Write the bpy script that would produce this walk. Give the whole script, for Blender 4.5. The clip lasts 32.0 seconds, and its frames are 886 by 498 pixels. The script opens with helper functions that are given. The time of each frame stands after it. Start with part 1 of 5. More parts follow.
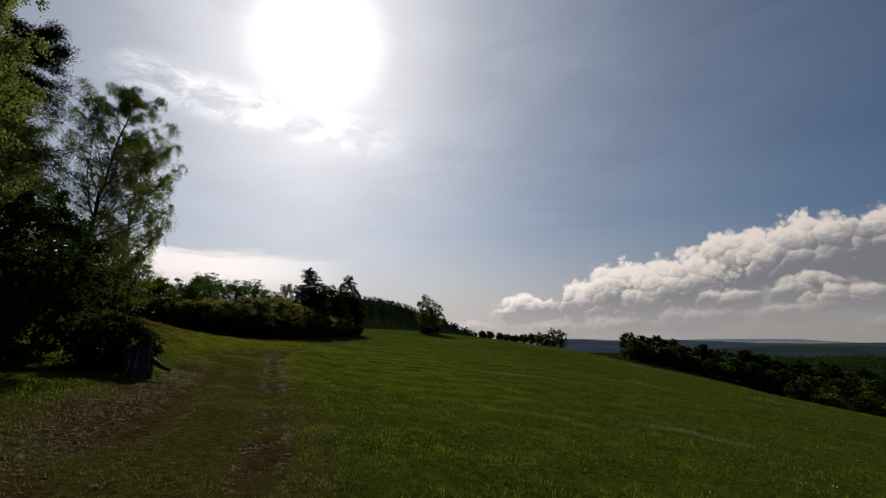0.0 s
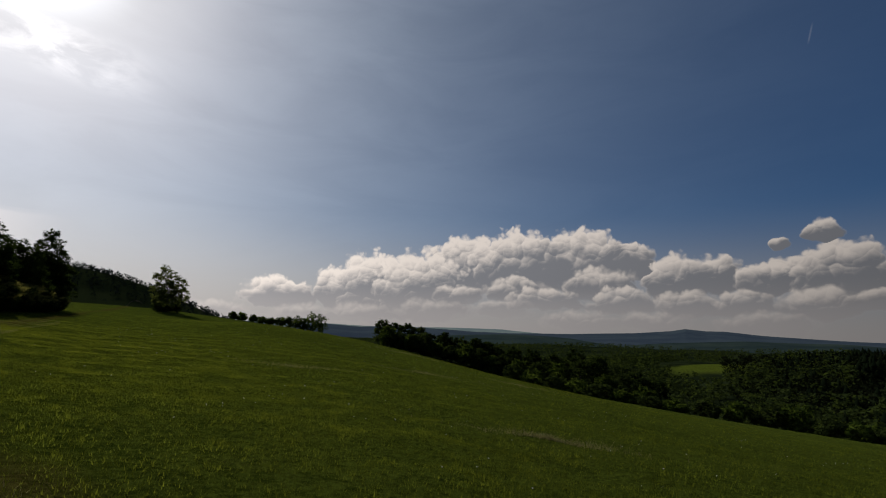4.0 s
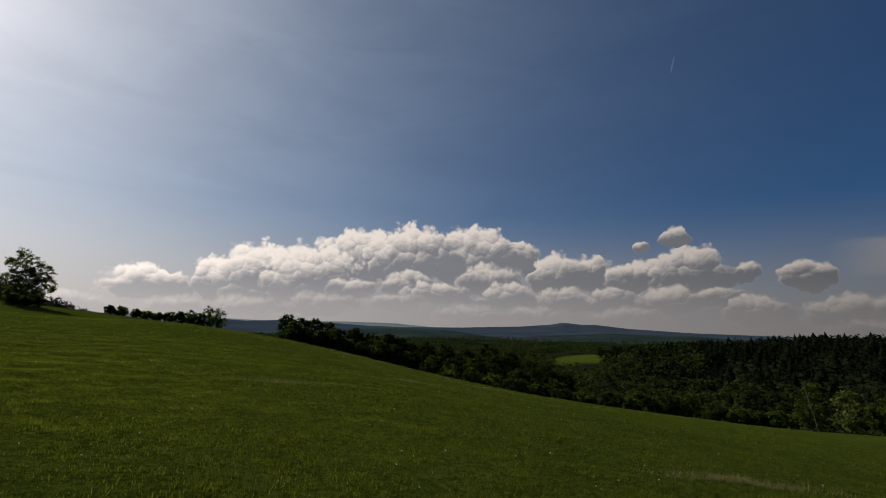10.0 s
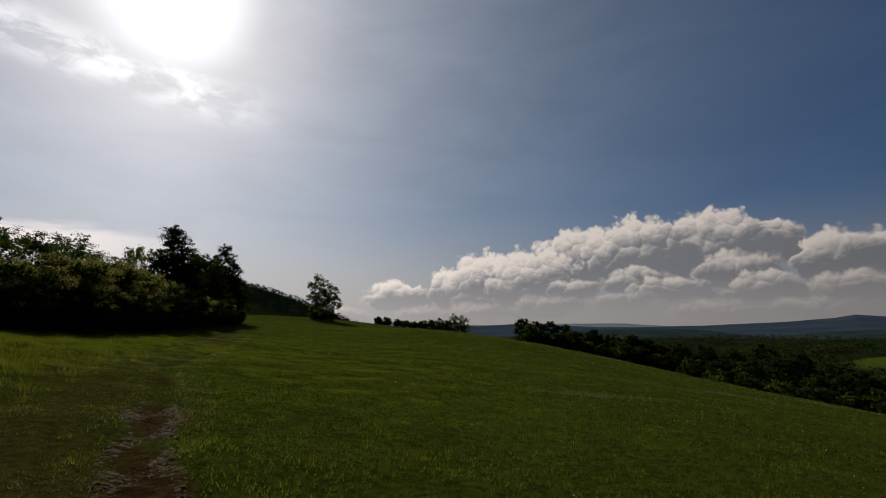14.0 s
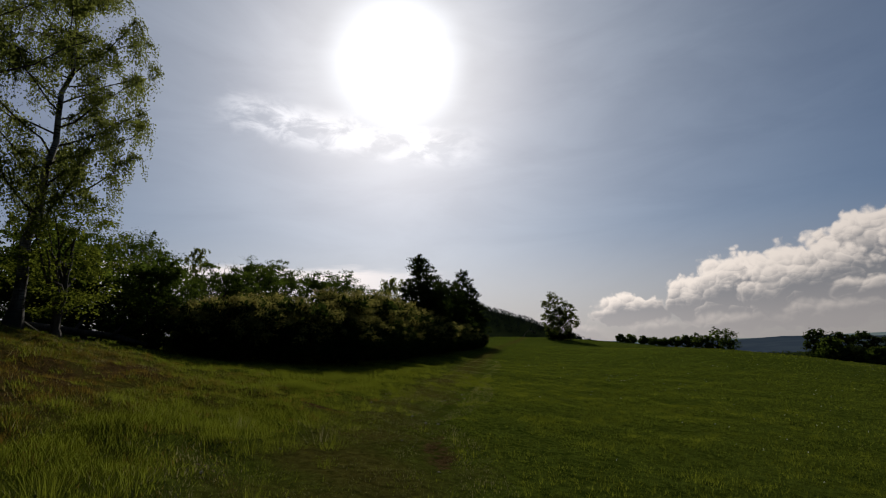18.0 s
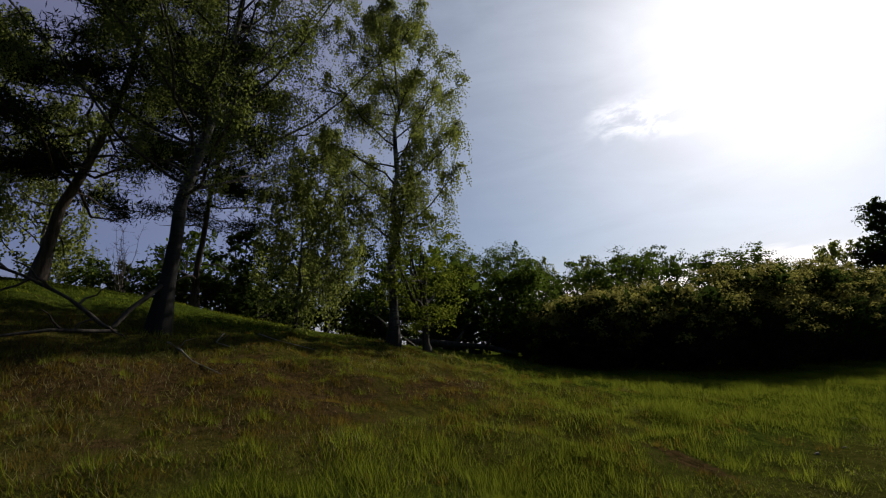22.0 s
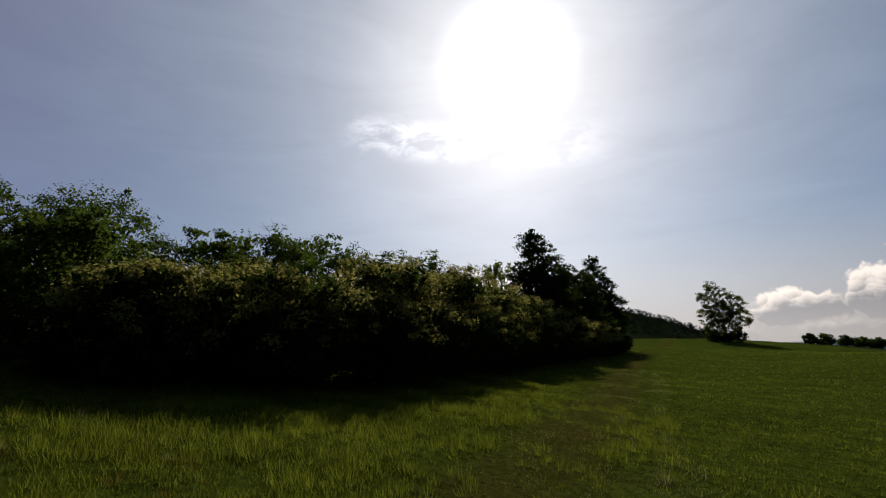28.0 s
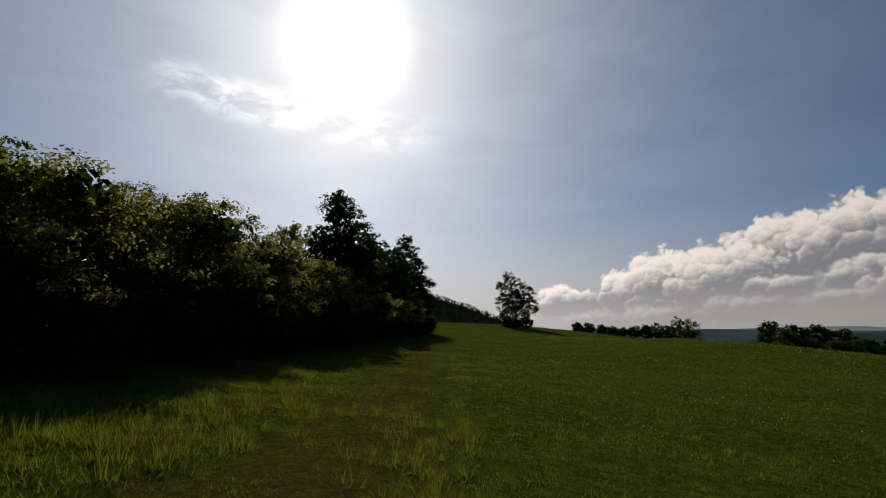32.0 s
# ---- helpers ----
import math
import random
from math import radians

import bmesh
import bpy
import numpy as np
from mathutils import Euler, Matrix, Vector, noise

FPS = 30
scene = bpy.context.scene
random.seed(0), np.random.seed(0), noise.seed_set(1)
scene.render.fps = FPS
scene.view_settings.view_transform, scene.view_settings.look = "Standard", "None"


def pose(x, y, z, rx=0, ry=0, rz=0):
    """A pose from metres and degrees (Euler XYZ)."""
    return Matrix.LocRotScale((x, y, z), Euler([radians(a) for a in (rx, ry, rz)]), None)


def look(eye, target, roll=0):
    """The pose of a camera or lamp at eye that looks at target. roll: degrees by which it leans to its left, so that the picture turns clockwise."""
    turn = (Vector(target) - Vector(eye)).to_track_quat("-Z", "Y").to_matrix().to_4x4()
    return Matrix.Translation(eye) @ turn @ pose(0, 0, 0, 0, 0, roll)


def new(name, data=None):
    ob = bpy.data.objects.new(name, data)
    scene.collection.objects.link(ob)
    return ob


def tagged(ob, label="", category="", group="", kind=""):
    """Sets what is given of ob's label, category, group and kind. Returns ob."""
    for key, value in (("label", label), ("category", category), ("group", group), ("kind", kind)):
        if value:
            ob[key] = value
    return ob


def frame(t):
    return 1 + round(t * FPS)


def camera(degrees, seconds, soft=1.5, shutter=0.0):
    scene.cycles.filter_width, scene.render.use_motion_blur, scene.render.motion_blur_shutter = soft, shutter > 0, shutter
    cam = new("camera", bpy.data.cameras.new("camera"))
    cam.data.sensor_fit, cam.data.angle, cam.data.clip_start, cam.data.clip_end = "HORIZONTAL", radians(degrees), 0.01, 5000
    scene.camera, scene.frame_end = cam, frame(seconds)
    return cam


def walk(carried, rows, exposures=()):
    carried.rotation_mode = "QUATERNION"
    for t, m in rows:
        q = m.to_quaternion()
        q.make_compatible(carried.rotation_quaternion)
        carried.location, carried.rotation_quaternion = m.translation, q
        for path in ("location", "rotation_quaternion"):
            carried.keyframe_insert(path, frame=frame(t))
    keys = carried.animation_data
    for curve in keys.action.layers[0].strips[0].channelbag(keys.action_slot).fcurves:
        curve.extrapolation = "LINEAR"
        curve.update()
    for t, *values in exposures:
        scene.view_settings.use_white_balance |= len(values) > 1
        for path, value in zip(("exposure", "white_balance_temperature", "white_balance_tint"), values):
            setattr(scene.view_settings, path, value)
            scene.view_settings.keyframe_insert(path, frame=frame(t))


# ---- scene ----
cam = camera(87.26, 32.0, soft=1.1)
PATH = [
    (0.0, 0.000, -0.000, 1.550, 101.76, -0.30, -0.06),
    (0.5, -0.172, 0.555, 1.558, 101.75, -0.37, -4.03),
    (1.0, -0.339, 1.117, 1.566, 101.67, -0.57, -7.64),
    (1.5, -0.522, 1.681, 1.577, 101.68, -0.81, -11.07),
    (2.0, -0.715, 2.252, 1.593, 101.64, -0.87, -14.45),
    (2.5, -0.890, 2.832, 1.612, 101.47, -1.19, -17.92),
    (3.0, -1.129, 3.391, 1.634, 101.02, -1.39, -22.07),
    (3.5, -1.396, 3.941, 1.659, 100.76, -1.60, -26.00),
    (5.5, -3.058, 6.151, 1.894, 99.26, -2.15, -42.88),
    (6.0, -3.278, 6.660, 1.924, 99.19, -2.32, -47.32),
    (6.5, -3.498, 7.169, 1.952, 99.19, -2.49, -50.19),
    (7.0, -3.714, 7.677, 1.976, 99.28, -2.51, -52.30),
    (7.5, -3.929, 8.192, 1.997, 99.41, -2.56, -53.35),
    (8.0, -4.150, 8.726, 2.010, 99.30, -2.33, -52.50),
    (8.5, -4.361, 9.264, 2.020, 99.49, -2.18, -50.57),
    (9.0, -4.540, 9.807, 2.035, 99.54, -1.94, -48.46),
    (9.5, -4.674, 10.371, 2.062, 99.79, -1.66, -45.87),
    (10.0, -4.788, 10.953, 2.080, 100.04, -1.48, -42.89),
    (10.5, -4.927, 11.538, 2.085, 99.65, -1.15, -39.08),
    (11.0, -5.071, 12.103, 2.083, 99.89, -1.06, -35.84),
    (11.5, -5.227, 12.655, 2.082, 100.01, -0.83, -32.70),
    (12.0, -5.363, 13.192, 2.086, 100.29, -0.60, -29.06),
    (12.5, -5.480, 13.708, 2.092, 100.25, -0.40, -25.65),
    (13.0, -5.609, 14.198, 2.097, 100.31, -0.07, -22.32),
    (13.5, -5.653, 14.688, 2.086, 100.31, -0.01, -19.18),
    (14.0, -5.740, 15.167, 2.069, 100.06, 0.24, -15.95),
    (14.5, -5.822, 15.663, 2.065, 100.29, 0.47, -12.92),
    (16.5, -6.621, 17.933, 2.415, 101.15, 0.80, -1.17),
    (17.0, -6.777, 18.475, 2.441, 101.66, 0.96, 2.55),
    (17.5, -6.952, 19.015, 2.463, 102.19, 1.16, 6.75),
    (18.0, -7.121, 19.561, 2.481, 102.67, 1.49, 11.51),
    (18.5, -7.267, 20.100, 2.488, 102.89, 1.68, 16.45),
    (19.0, -7.415, 20.622, 2.488, 103.32, 2.05, 23.16),
    (19.5, -7.531, 21.136, 2.491, 103.40, 2.38, 30.37),
    (20.0, -7.648, 21.635, 2.501, 103.24, 2.70, 36.82),
    (20.5, -7.791, 22.126, 2.518, 103.51, 2.93, 43.09),
    (21.0, -7.932, 22.637, 2.535, 104.34, 3.08, 49.47),
    (21.5, -8.095, 23.157, 2.540, 104.97, 3.17, 55.48),
    (22.0, -8.228, 23.692, 2.537, 105.12, 3.24, 59.40),
    (22.5, -8.366, 24.202, 2.533, 105.51, 3.28, 61.77),
    (23.0, -8.488, 24.724, 2.541, 105.56, 3.29, 62.65),
    (23.5, -8.576, 25.279, 2.557, 105.40, 3.23, 62.37),
    (24.0, -8.682, 25.850, 2.576, 105.27, 3.41, 62.15),
    (24.5, -8.782, 26.401, 2.594, 105.16, 3.39, 61.00),
    (26.5, -8.833, 28.131, 2.676, 105.41, 2.13, 45.32),
    (27.0, -8.881, 28.647, 2.688, 105.21, 2.04, 38.61),
    (27.5, -8.958, 29.169, 2.699, 104.26, 1.83, 32.71),
    (28.0, -8.985, 29.690, 2.708, 103.54, 1.48, 26.90),
    (28.5, -9.034, 30.229, 2.718, 103.01, 1.37, 22.31),
    (29.0, -9.085, 30.797, 2.728, 102.37, 1.16, 18.25),
    (29.5, -9.121, 31.372, 2.720, 102.06, 1.02, 14.54),
    (30.0, -9.159, 31.936, 2.700, 101.78, 0.93, 11.47),
    (30.5, -9.201, 32.484, 2.672, 101.42, 0.78, 9.29),
    (31.0, -9.246, 33.030, 2.643, 100.99, 0.62, 7.36),
    (31.5, -9.272, 33.598, 2.617, 100.73, 0.57, 5.87),
    (32.0, -9.295, 34.174, 2.595, 101.00, 0.57, 4.35),
]
LIGHT = ((0.0, 0.0), (1.5, -0.2), (3.0, -0.15), (6.0, 0.12), (9.0, 0.33), (10.0, 0.12), (11.0, -0.04), (13.0, -0.22), (14.5, -0.22), (16.5, -0.08), (19.0, 0.0), (20.0, 0.1), (21.0, 0.3), (22.2, 0.5), (23.2, 0.7), (24.5, 0.7), (26.5, 0.32), (28.0, 0.22), (29.5, 0.12), (32.0, 0.05))
walk(cam, [(t, pose(x, y, z, rx, ry, rz)) for t, x, y, z, rx, ry, rz in PATH], LIGHT)
# ---------------------------------------------------------------- light
SUN_AZ, SUN_EL = -17.0, 34.5          # degrees, clockwise from +y, and above the horizon


def bearing(az, el):
    a, e = radians(az), radians(el)
    return Vector((math.sin(a) * math.cos(e), math.cos(a) * math.cos(e), math.sin(e)))


sun = new("sun", bpy.data.lights.new("sun", "SUN"))
sun.data.energy, sun.data.angle, sun.data.color = 4.0, radians(0.6), (1.0, 0.93, 0.82)
sun.matrix_world = look(bearing(SUN_AZ, SUN_EL) * 100, (0, 0, 0))


class Nodes:
    """Short hand for node trees: every call makes a node and returns its output."""

    def __init__(self, tree):
        self.tree = tree
        tree.nodes.clear()

    def put(self, socket, value):
        if isinstance(value, bpy.types.NodeSocket):
            self.tree.links.new(value, socket)
        elif value is not None:
            socket.default_value = value

    def node(self, kind, out=0, **sockets):
        n = self.tree.nodes.new(kind)
        for key, value in sockets.items():
            name = key.replace("_", " ")
            self.put(n.inputs[int(key[1:])] if key[0] == "i" and key[1:].isdigit() else n.inputs[name], value)
        return n.outputs[out]

    def math(self, op, a, b=None, c=None, clamp=False):
        n = self.tree.nodes.new("ShaderNodeMath")
        n.operation, n.use_clamp = op, clamp
        for s, v in zip(n.inputs, (a, b, c)):
            self.put(s, v)
        return n.outputs[0]

    def vec(self, op, a, b=None, out=0):
        n = self.tree.nodes.new("ShaderNodeVectorMath")
        n.operation = op
        for s, v in zip(n.inputs, (a, b)):
            self.put(s, v)
        return n.outputs[out]

    def mix(self, f, a, b, blend="MIX"):
        n = self.tree.nodes.new("ShaderNodeMix")
        n.data_type, n.blend_type, n.clamp_factor = "RGBA", blend, True
        self.put(n.inputs[0], f), self.put(n.inputs[6], a), self.put(n.inputs[7], b)
        return n.outputs[2]

    def span(self, v, lo, hi, a=0.0, b=1.0, smooth=True):
        n = self.tree.nodes.new("ShaderNodeMapRange")
        n.interpolation_type = "SMOOTHSTEP" if smooth else "LINEAR"
        for s, w in zip(n.inputs, (v, lo, hi, a, b)):
            self.put(s, w)
        return n.outputs[0]

    def xyz(self, x, y, z=0.0):
        return self.node("ShaderNodeCombineXYZ", X=x, Y=y, Z=z)

    def noise(self, v, scale, detail=4.0, rough=0.55, out=0, warp=0.0):
        return self.node("ShaderNodeTexNoise", out, Vector=v, Scale=scale, Detail=detail, Roughness=rough, Distortion=warp)

    def curve(self, v, points):
        n = self.tree.nodes.new("ShaderNodeFloatCurve")
        c = n.mapping.curves[0]
        n.mapping.extend = "HORIZONTAL"
        for i, (x, y) in enumerate(points):
            p = c.points[i] if i < 2 else c.points.new(x, y)
            p.location = (x, y)
        n.mapping.update()
        self.put(n.inputs[1], v)
        return n.outputs[0]


def make_world():
    world = bpy.data.worlds.new("sky")
    scene.world = world
    world.use_nodes = True
    g = Nodes(world.node_tree)
    ray = g.node("ShaderNodeTexCoord", 0)
    air = g.tree.nodes.new("ShaderNodeTexSky")
    air.sky_type, air.sun_disc, air.sun_elevation, air.sun_rotation = "NISHITA", False, radians(SUN_EL), radians(SUN_AZ)
    air.altitude, air.air_density, air.dust_density, air.ozone_density = 400.0, 1.0, 1.6, 2.0
    sky = air.outputs[0]
    split = g.tree.nodes.new("ShaderNodeSeparateXYZ")
    g.put(split.inputs[0], ray)
    x, y, z = split.outputs
    az = g.math("MULTIPLY", g.math("ARCTAN2", x, y), 180 / math.pi)
    el = g.math("MULTIPLY", g.math("ARCSINE", z), 180 / math.pi)
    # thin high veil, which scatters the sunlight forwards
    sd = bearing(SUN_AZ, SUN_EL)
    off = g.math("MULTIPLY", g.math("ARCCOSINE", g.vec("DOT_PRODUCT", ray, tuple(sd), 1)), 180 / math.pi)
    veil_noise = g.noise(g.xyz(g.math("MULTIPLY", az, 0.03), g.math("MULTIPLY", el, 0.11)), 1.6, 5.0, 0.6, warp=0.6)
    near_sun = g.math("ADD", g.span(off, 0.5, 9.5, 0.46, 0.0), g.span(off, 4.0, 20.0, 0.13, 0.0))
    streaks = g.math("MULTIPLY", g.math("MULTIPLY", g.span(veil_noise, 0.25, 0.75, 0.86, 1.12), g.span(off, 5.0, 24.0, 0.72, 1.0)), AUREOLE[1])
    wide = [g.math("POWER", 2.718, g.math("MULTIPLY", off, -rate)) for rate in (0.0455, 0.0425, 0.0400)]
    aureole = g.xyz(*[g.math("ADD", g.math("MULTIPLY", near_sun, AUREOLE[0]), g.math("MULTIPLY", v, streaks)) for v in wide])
    # a torn strip of cirrus beside the sun
    strip = g.math("MULTIPLY", g.span(az, -41, -34), g.span(az, -14, -3, 1, 0))
    mid = g.math("ADD", 26.4, g.math("MULTIPLY", g.math("ADD", az, 26), -0.085))
    strip = g.math("MULTIPLY", strip, g.span(g.math("ABSOLUTE", g.math("SUBTRACT", el, mid)), 0.3, 3.2, 1, 0))
    torn = g.noise(g.xyz(g.math("MULTIPLY", az, 0.16), g.math("MULTIPLY", el, 0.34)), 1.5, 6.0, 0.6, warp=0.4)
    strip = g.math("MULTIPLY", strip, g.span(torn, 0.38, 0.66))
    # the clear sky and the veil
    hue = g.mix(g.span(off, 10.0, 92.0), (0.84, 0.83, 0.88, 1), SKY_TINT)
    hue = g.mix(g.span(off, 3.0, 16.0), (0.5, 0.5, 0.53, 1), hue)
    clear = g.vec("SCALE", g.mix(1.0, sky, hue, "MULTIPLY"))
    g.put(clear.node.inputs["Scale"], SKY)
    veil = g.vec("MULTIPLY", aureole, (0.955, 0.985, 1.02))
    wisp = g.vec("SCALE", (1.0, 0.95, 0.92))
    g.put(wisp.node.inputs["Scale"], g.math("MULTIPLY", strip, 0.40))
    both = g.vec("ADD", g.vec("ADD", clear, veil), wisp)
    # a thin lavender veil away from the sun on the wooded side
    west = g.vec("SCALE", (0.068, 0.046, 0.056))
    g.put(west.node.inputs["Scale"], g.math("MULTIPLY", g.span(az, -85, -40, 1, 0), g.span(az, -175, -150)))
    both = g.vec("ADD", both, west)
    # bright haze low under the sun
    aside = g.math("ABSOLUTE", g.math("SUBTRACT", az, SUN_AZ))
    bright = g.vec("SCALE", (0.97, 0.97, 0.99))
    g.put(bright.node.inputs["Scale"], g.math("MULTIPLY", g.math("POWER", 2.718, g.math("MULTIPLY", g.math("MAXIMUM", el, 0.0), -0.075)), g.math("MULTIPLY", g.math("POWER", 2.718, g.math("MULTIPLY", aside, -0.032)), 0.27)))
    both = g.vec("ADD", both, bright)
    glow = g.math("MULTIPLY", g.math("ADD", g.span(off, 15.0, 105.0, 1.25, 0.33, False), g.span(off, 20.0, 50.0, 0.45, 0.0)), CLOUD)

    def tint(color):
        c = g.vec("SCALE", color)
        g.put(c.node.inputs["Scale"], glow)
        return c

    # mist towards the horizon
    both = g.mix(g.span(el, 0.0, 15.0, 0.92, 0.0), both, tint((0.42, 0.388, 0.375)))
    # a smooth bank of stratus low beside the sun, and streaks opposite
    soft = g.noise(g.xyz(g.math("MULTIPLY", az, 0.05), g.math("MULTIPLY", el, 0.35)), 2.2, 5.0, 0.55, warp=0.3)
    rim = g.math("ADD", g.math("MULTIPLY", g.math("SUBTRACT", soft, 0.5), 2.6), el)
    low_bank = g.math("MULTIPLY", g.math("MULTIPLY", g.span(az, -62, -45), g.span(az, -26, -8, 1, 0)), g.math("MULTIPLY", g.span(rim, 9.4, 10.6, 1, 0), g.span(rim, 4.0, 8.5)))
    both = g.mix(g.math("MULTIPLY", low_bank, 0.7), both, tint((0.80, 0.72, 0.69)))
    streak = g.math("MULTIPLY", g.math("MULTIPLY", g.span(az, 82, 89), g.span(az, 118, 135, 1, 0)), g.math("MULTIPLY", g.span(rim, 9.0, 10.4, 1, 0), g.span(rim, 5.0, 7.5)))
    both = g.mix(g.math("MULTIPLY", streak, 0.75), both, tint((0.52, 0.48, 0.475)))
    # cumulus heads, heaped one behind another over a level base
    flat = g.xyz(az, el)
    fine = g.noise(flat, 1.5, 5.0, 0.6)

    def billow(p, scale, seed):
        """Rounded heads: how far up and towards the sun each place lies on its own head."""
        n = g.tree.nodes.new("ShaderNodeTexVoronoi")
        n.voronoi_dimensions, n.feature = "2D", "SMOOTH_F1"
        q = g.vec("ADD", p, (seed, seed * 1.7, 0.0))
        g.put(n.inputs["Vector"], q), g.put(n.inputs["Scale"], scale), g.put(n.inputs["Smoothness"], 0.3)
        s = g.tree.nodes.new("ShaderNodeSeparateXYZ")
        g.put(s.inputs[0], g.vec("SUBTRACT", q, n.outputs["Position"]))
        up = g.math("SUBTRACT", s.outputs[1], g.math("MULTIPLY", s.outputs[0], 0.45))
        return g.math("MULTIPLY", up, scale), n.outputs["Distance"]

    # cumulus heads: each has a level base and a domed top, lit from the sun's side
    drift = g.vec("SUBTRACT", g.noise(flat, 0.36, 2.0, 0.5, out=1), (0.5, 0.5, 0.5))
    warped = g.vec("ADD", flat, g.vec("MULTIPLY", drift, (2.4, 1.7, 0.0)))
    up_a, dist_a = billow(warped, 0.62, 3.0)
    up_b, dist_b = billow(warped, 1.5, 8.0)
    knobs = g.math("ADD", g.math("MULTIPLY", g.math("SUBTRACT", 0.42, dist_a), 0.46), g.math("ADD", g.math("MULTIPLY", g.math("SUBTRACT", 0.40, dist_b), 0.26), g.math("MULTIPLY", g.math("SUBTRACT", fine, 0.5), 0.30)))
    relief = g.math("ADD", g.math("MULTIPLY", up_a, 0.24), g.math("ADD", g.math("MULTIPLY", up_b, 0.10), g.math("MULTIPLY", g.math("SUBTRACT", fine, 0.5), 0.30)))

    def heads(under, rows, soft_edge, contrast, haze):
        """Cumulus heads over what lies behind: bearing and height of the base's middle, half width and height, in degrees."""
        light, cover = 0.5, 0.0
        for a, e, w, h in rows:
            n = g.tree.nodes.new("ShaderNodeVectorMath")
            n.operation = "MULTIPLY_ADD"
            for socket, value in zip(n.inputs, (warped, (1 / w, 1 / h, 0.0), (-a / w, -e / h, 0.0))):
                g.put(socket, value)
            d = g.tree.nodes.new("ShaderNodeSeparateXYZ")
            g.put(d.inputs[0], n.outputs[0])
            u, v = d.outputs[0], d.outputs[1]
            fold = g.math("MAXIMUM", v, g.math("MULTIPLY", v, -1.6))
            r = g.math("MULTIPLY_ADD", u, u, g.math("MULTIPLY", fold, fold))
            body = g.math("ADD", g.math("SUBTRACT", 1.0, r), knobs)
            c = g.span(body, 0.0, soft_edge)
            lit = g.math("ADD", g.math("MULTIPLY_ADD", v, 1.0, relief), g.math("MULTIPLY_ADD", u, -0.26, g.span(body, 0.0, 0.55, 0.26, 0.0)))
            light = g.math("ADD", light, g.math("MULTIPLY", c, g.math("SUBTRACT", lit, light)))
            cover = g.math("MAXIMUM", cover, c)
        lit = g.span(light, 0.08, 0.90)
        dark, bright, mean = (0.235, 0.238, 0.258), (0.88, 0.785, 0.71), (0.40, 0.372, 0.365)
        dark = tuple(d * contrast + v * (1 - contrast) for d, v in zip(dark, mean))
        bright = tuple(d * contrast + v * (1 - contrast) for d, v in zip(bright, mean))
        veiled = g.mix(g.span(el, 1.5, 7.0, 0.6, 0.0), g.mix(lit, (*dark, 1), (*bright, 1)), (0.47, 0.43, 0.415, 1))
        return g.mix(g.math("MULTIPLY", cover, haze), under, tint(veiled))

    both = heads(both, HIGH_HEADS, 0.34, 1.0, 0.96)
    both = heads(both, MIDDLE_HEADS, 0.5, 0.95, 0.85)
    both = heads(both, LOW_HEADS, 0.8, 0.8, 0.7)
    # a short vapour trail high over the valley
    trail = g.math("ABSOLUTE", g.math("SUBTRACT", g.math("SUBTRACT", az, 70.5), g.math("MULTIPLY", g.math("SUBTRACT", el, 29.2), 0.33)))
    trail = g.math("MULTIPLY", g.span(trail, 0.02, 0.13, 1, 0), g.math("MULTIPLY", g.span(el, 28.2, 28.8), g.span(el, 29.4, 30.2, 1, 0)))
    both = g.mix(g.math("MULTIPLY", trail, 0.09), both, (0.55, 0.55, 0.6, 1))
    back = g.node("ShaderNodeBackground", Color=both, Strength=1.0)
    g.tree.links.new(back, g.tree.nodes.new("ShaderNodeOutputWorld").inputs[0])


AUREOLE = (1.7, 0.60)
CLOUD, SKY, SKY_TINT = 0.98, 0.034, (0.27, 0.64, 1.05, 1)
HIGH_HEADS = ((10.6, 3.7, 5.1, 2.5), (17.2, 4.6, 3.5, 3.7), (21.5, 4.6, 5.7, 5.5), (33.0, 7.5, 6.9, 4.9), (51.3, 8.4, 4.2, 2.9), (46.8, 8.0, 5.9, 5.2), (39.2, 7.6, 7.0, 5.7), (27.0, 4.6, 6.6, 5.6),
              (66.8, 7.1, 3.9, 1.5), (60.4, 6.7, 2.9, 2.8), (56.6, 6.3, 3.8, 3.7), (64.7, 6.1, 3.2, 2.4), (76.0, 6.6, 1.5, 1.9), (70.8, 6.2, 4.5, 4.0), (81.0, 6.0, 2.5, 2.2), (69.6, 10.6, 2.0, 1.5), (66.3, 9.8, 1.0, 1.0))
MIDDLE_HEADS = ((48.6, 5.8, 4.9, 2.8), (38.7, 5.2, 4.6, 2.0), (31.7, 4.6, 3.7, 1.6), (42.2, 4.1, 5.4, 2.0), (50.8, 4.0, 4.3, 2.4), (57.5, 3.6, 4.0, 2.2), (62.5, 3.8, 3.5, 2.0), (73.4, 4.0, 3.1, 1.8), (68.9, 3.6, 3.9, 2.3), (85.1, 2.4, 5.8, 2.2), (76.9, 2.6, 3.5, 2.1))
LOW_HEADS = ((4.0, 1.5, 5.0, 1.6), (88.0, 1.0, 7.0, 1.4), (37.0, 3.0, 4.5, 1.7), (28.4, 2.5, 5.8, 2.1), (19.8, 1.9, 4.9, 2.0), (13.3, 1.6, 4.2, 1.8), (46.4, 1.7, 5.5, 1.8), (64.2, 1.8, 5.3, 1.6), (54.0, 1.9, 4.6, 1.7))
make_world()


# ---------------------------------------------------------------- materials
def material(name):
    m = bpy.data.materials.new(name)
    m.use_nodes = True
    g = Nodes(m.node_tree)
    return m, g, g.tree.nodes.new("ShaderNodeOutputMaterial").inputs


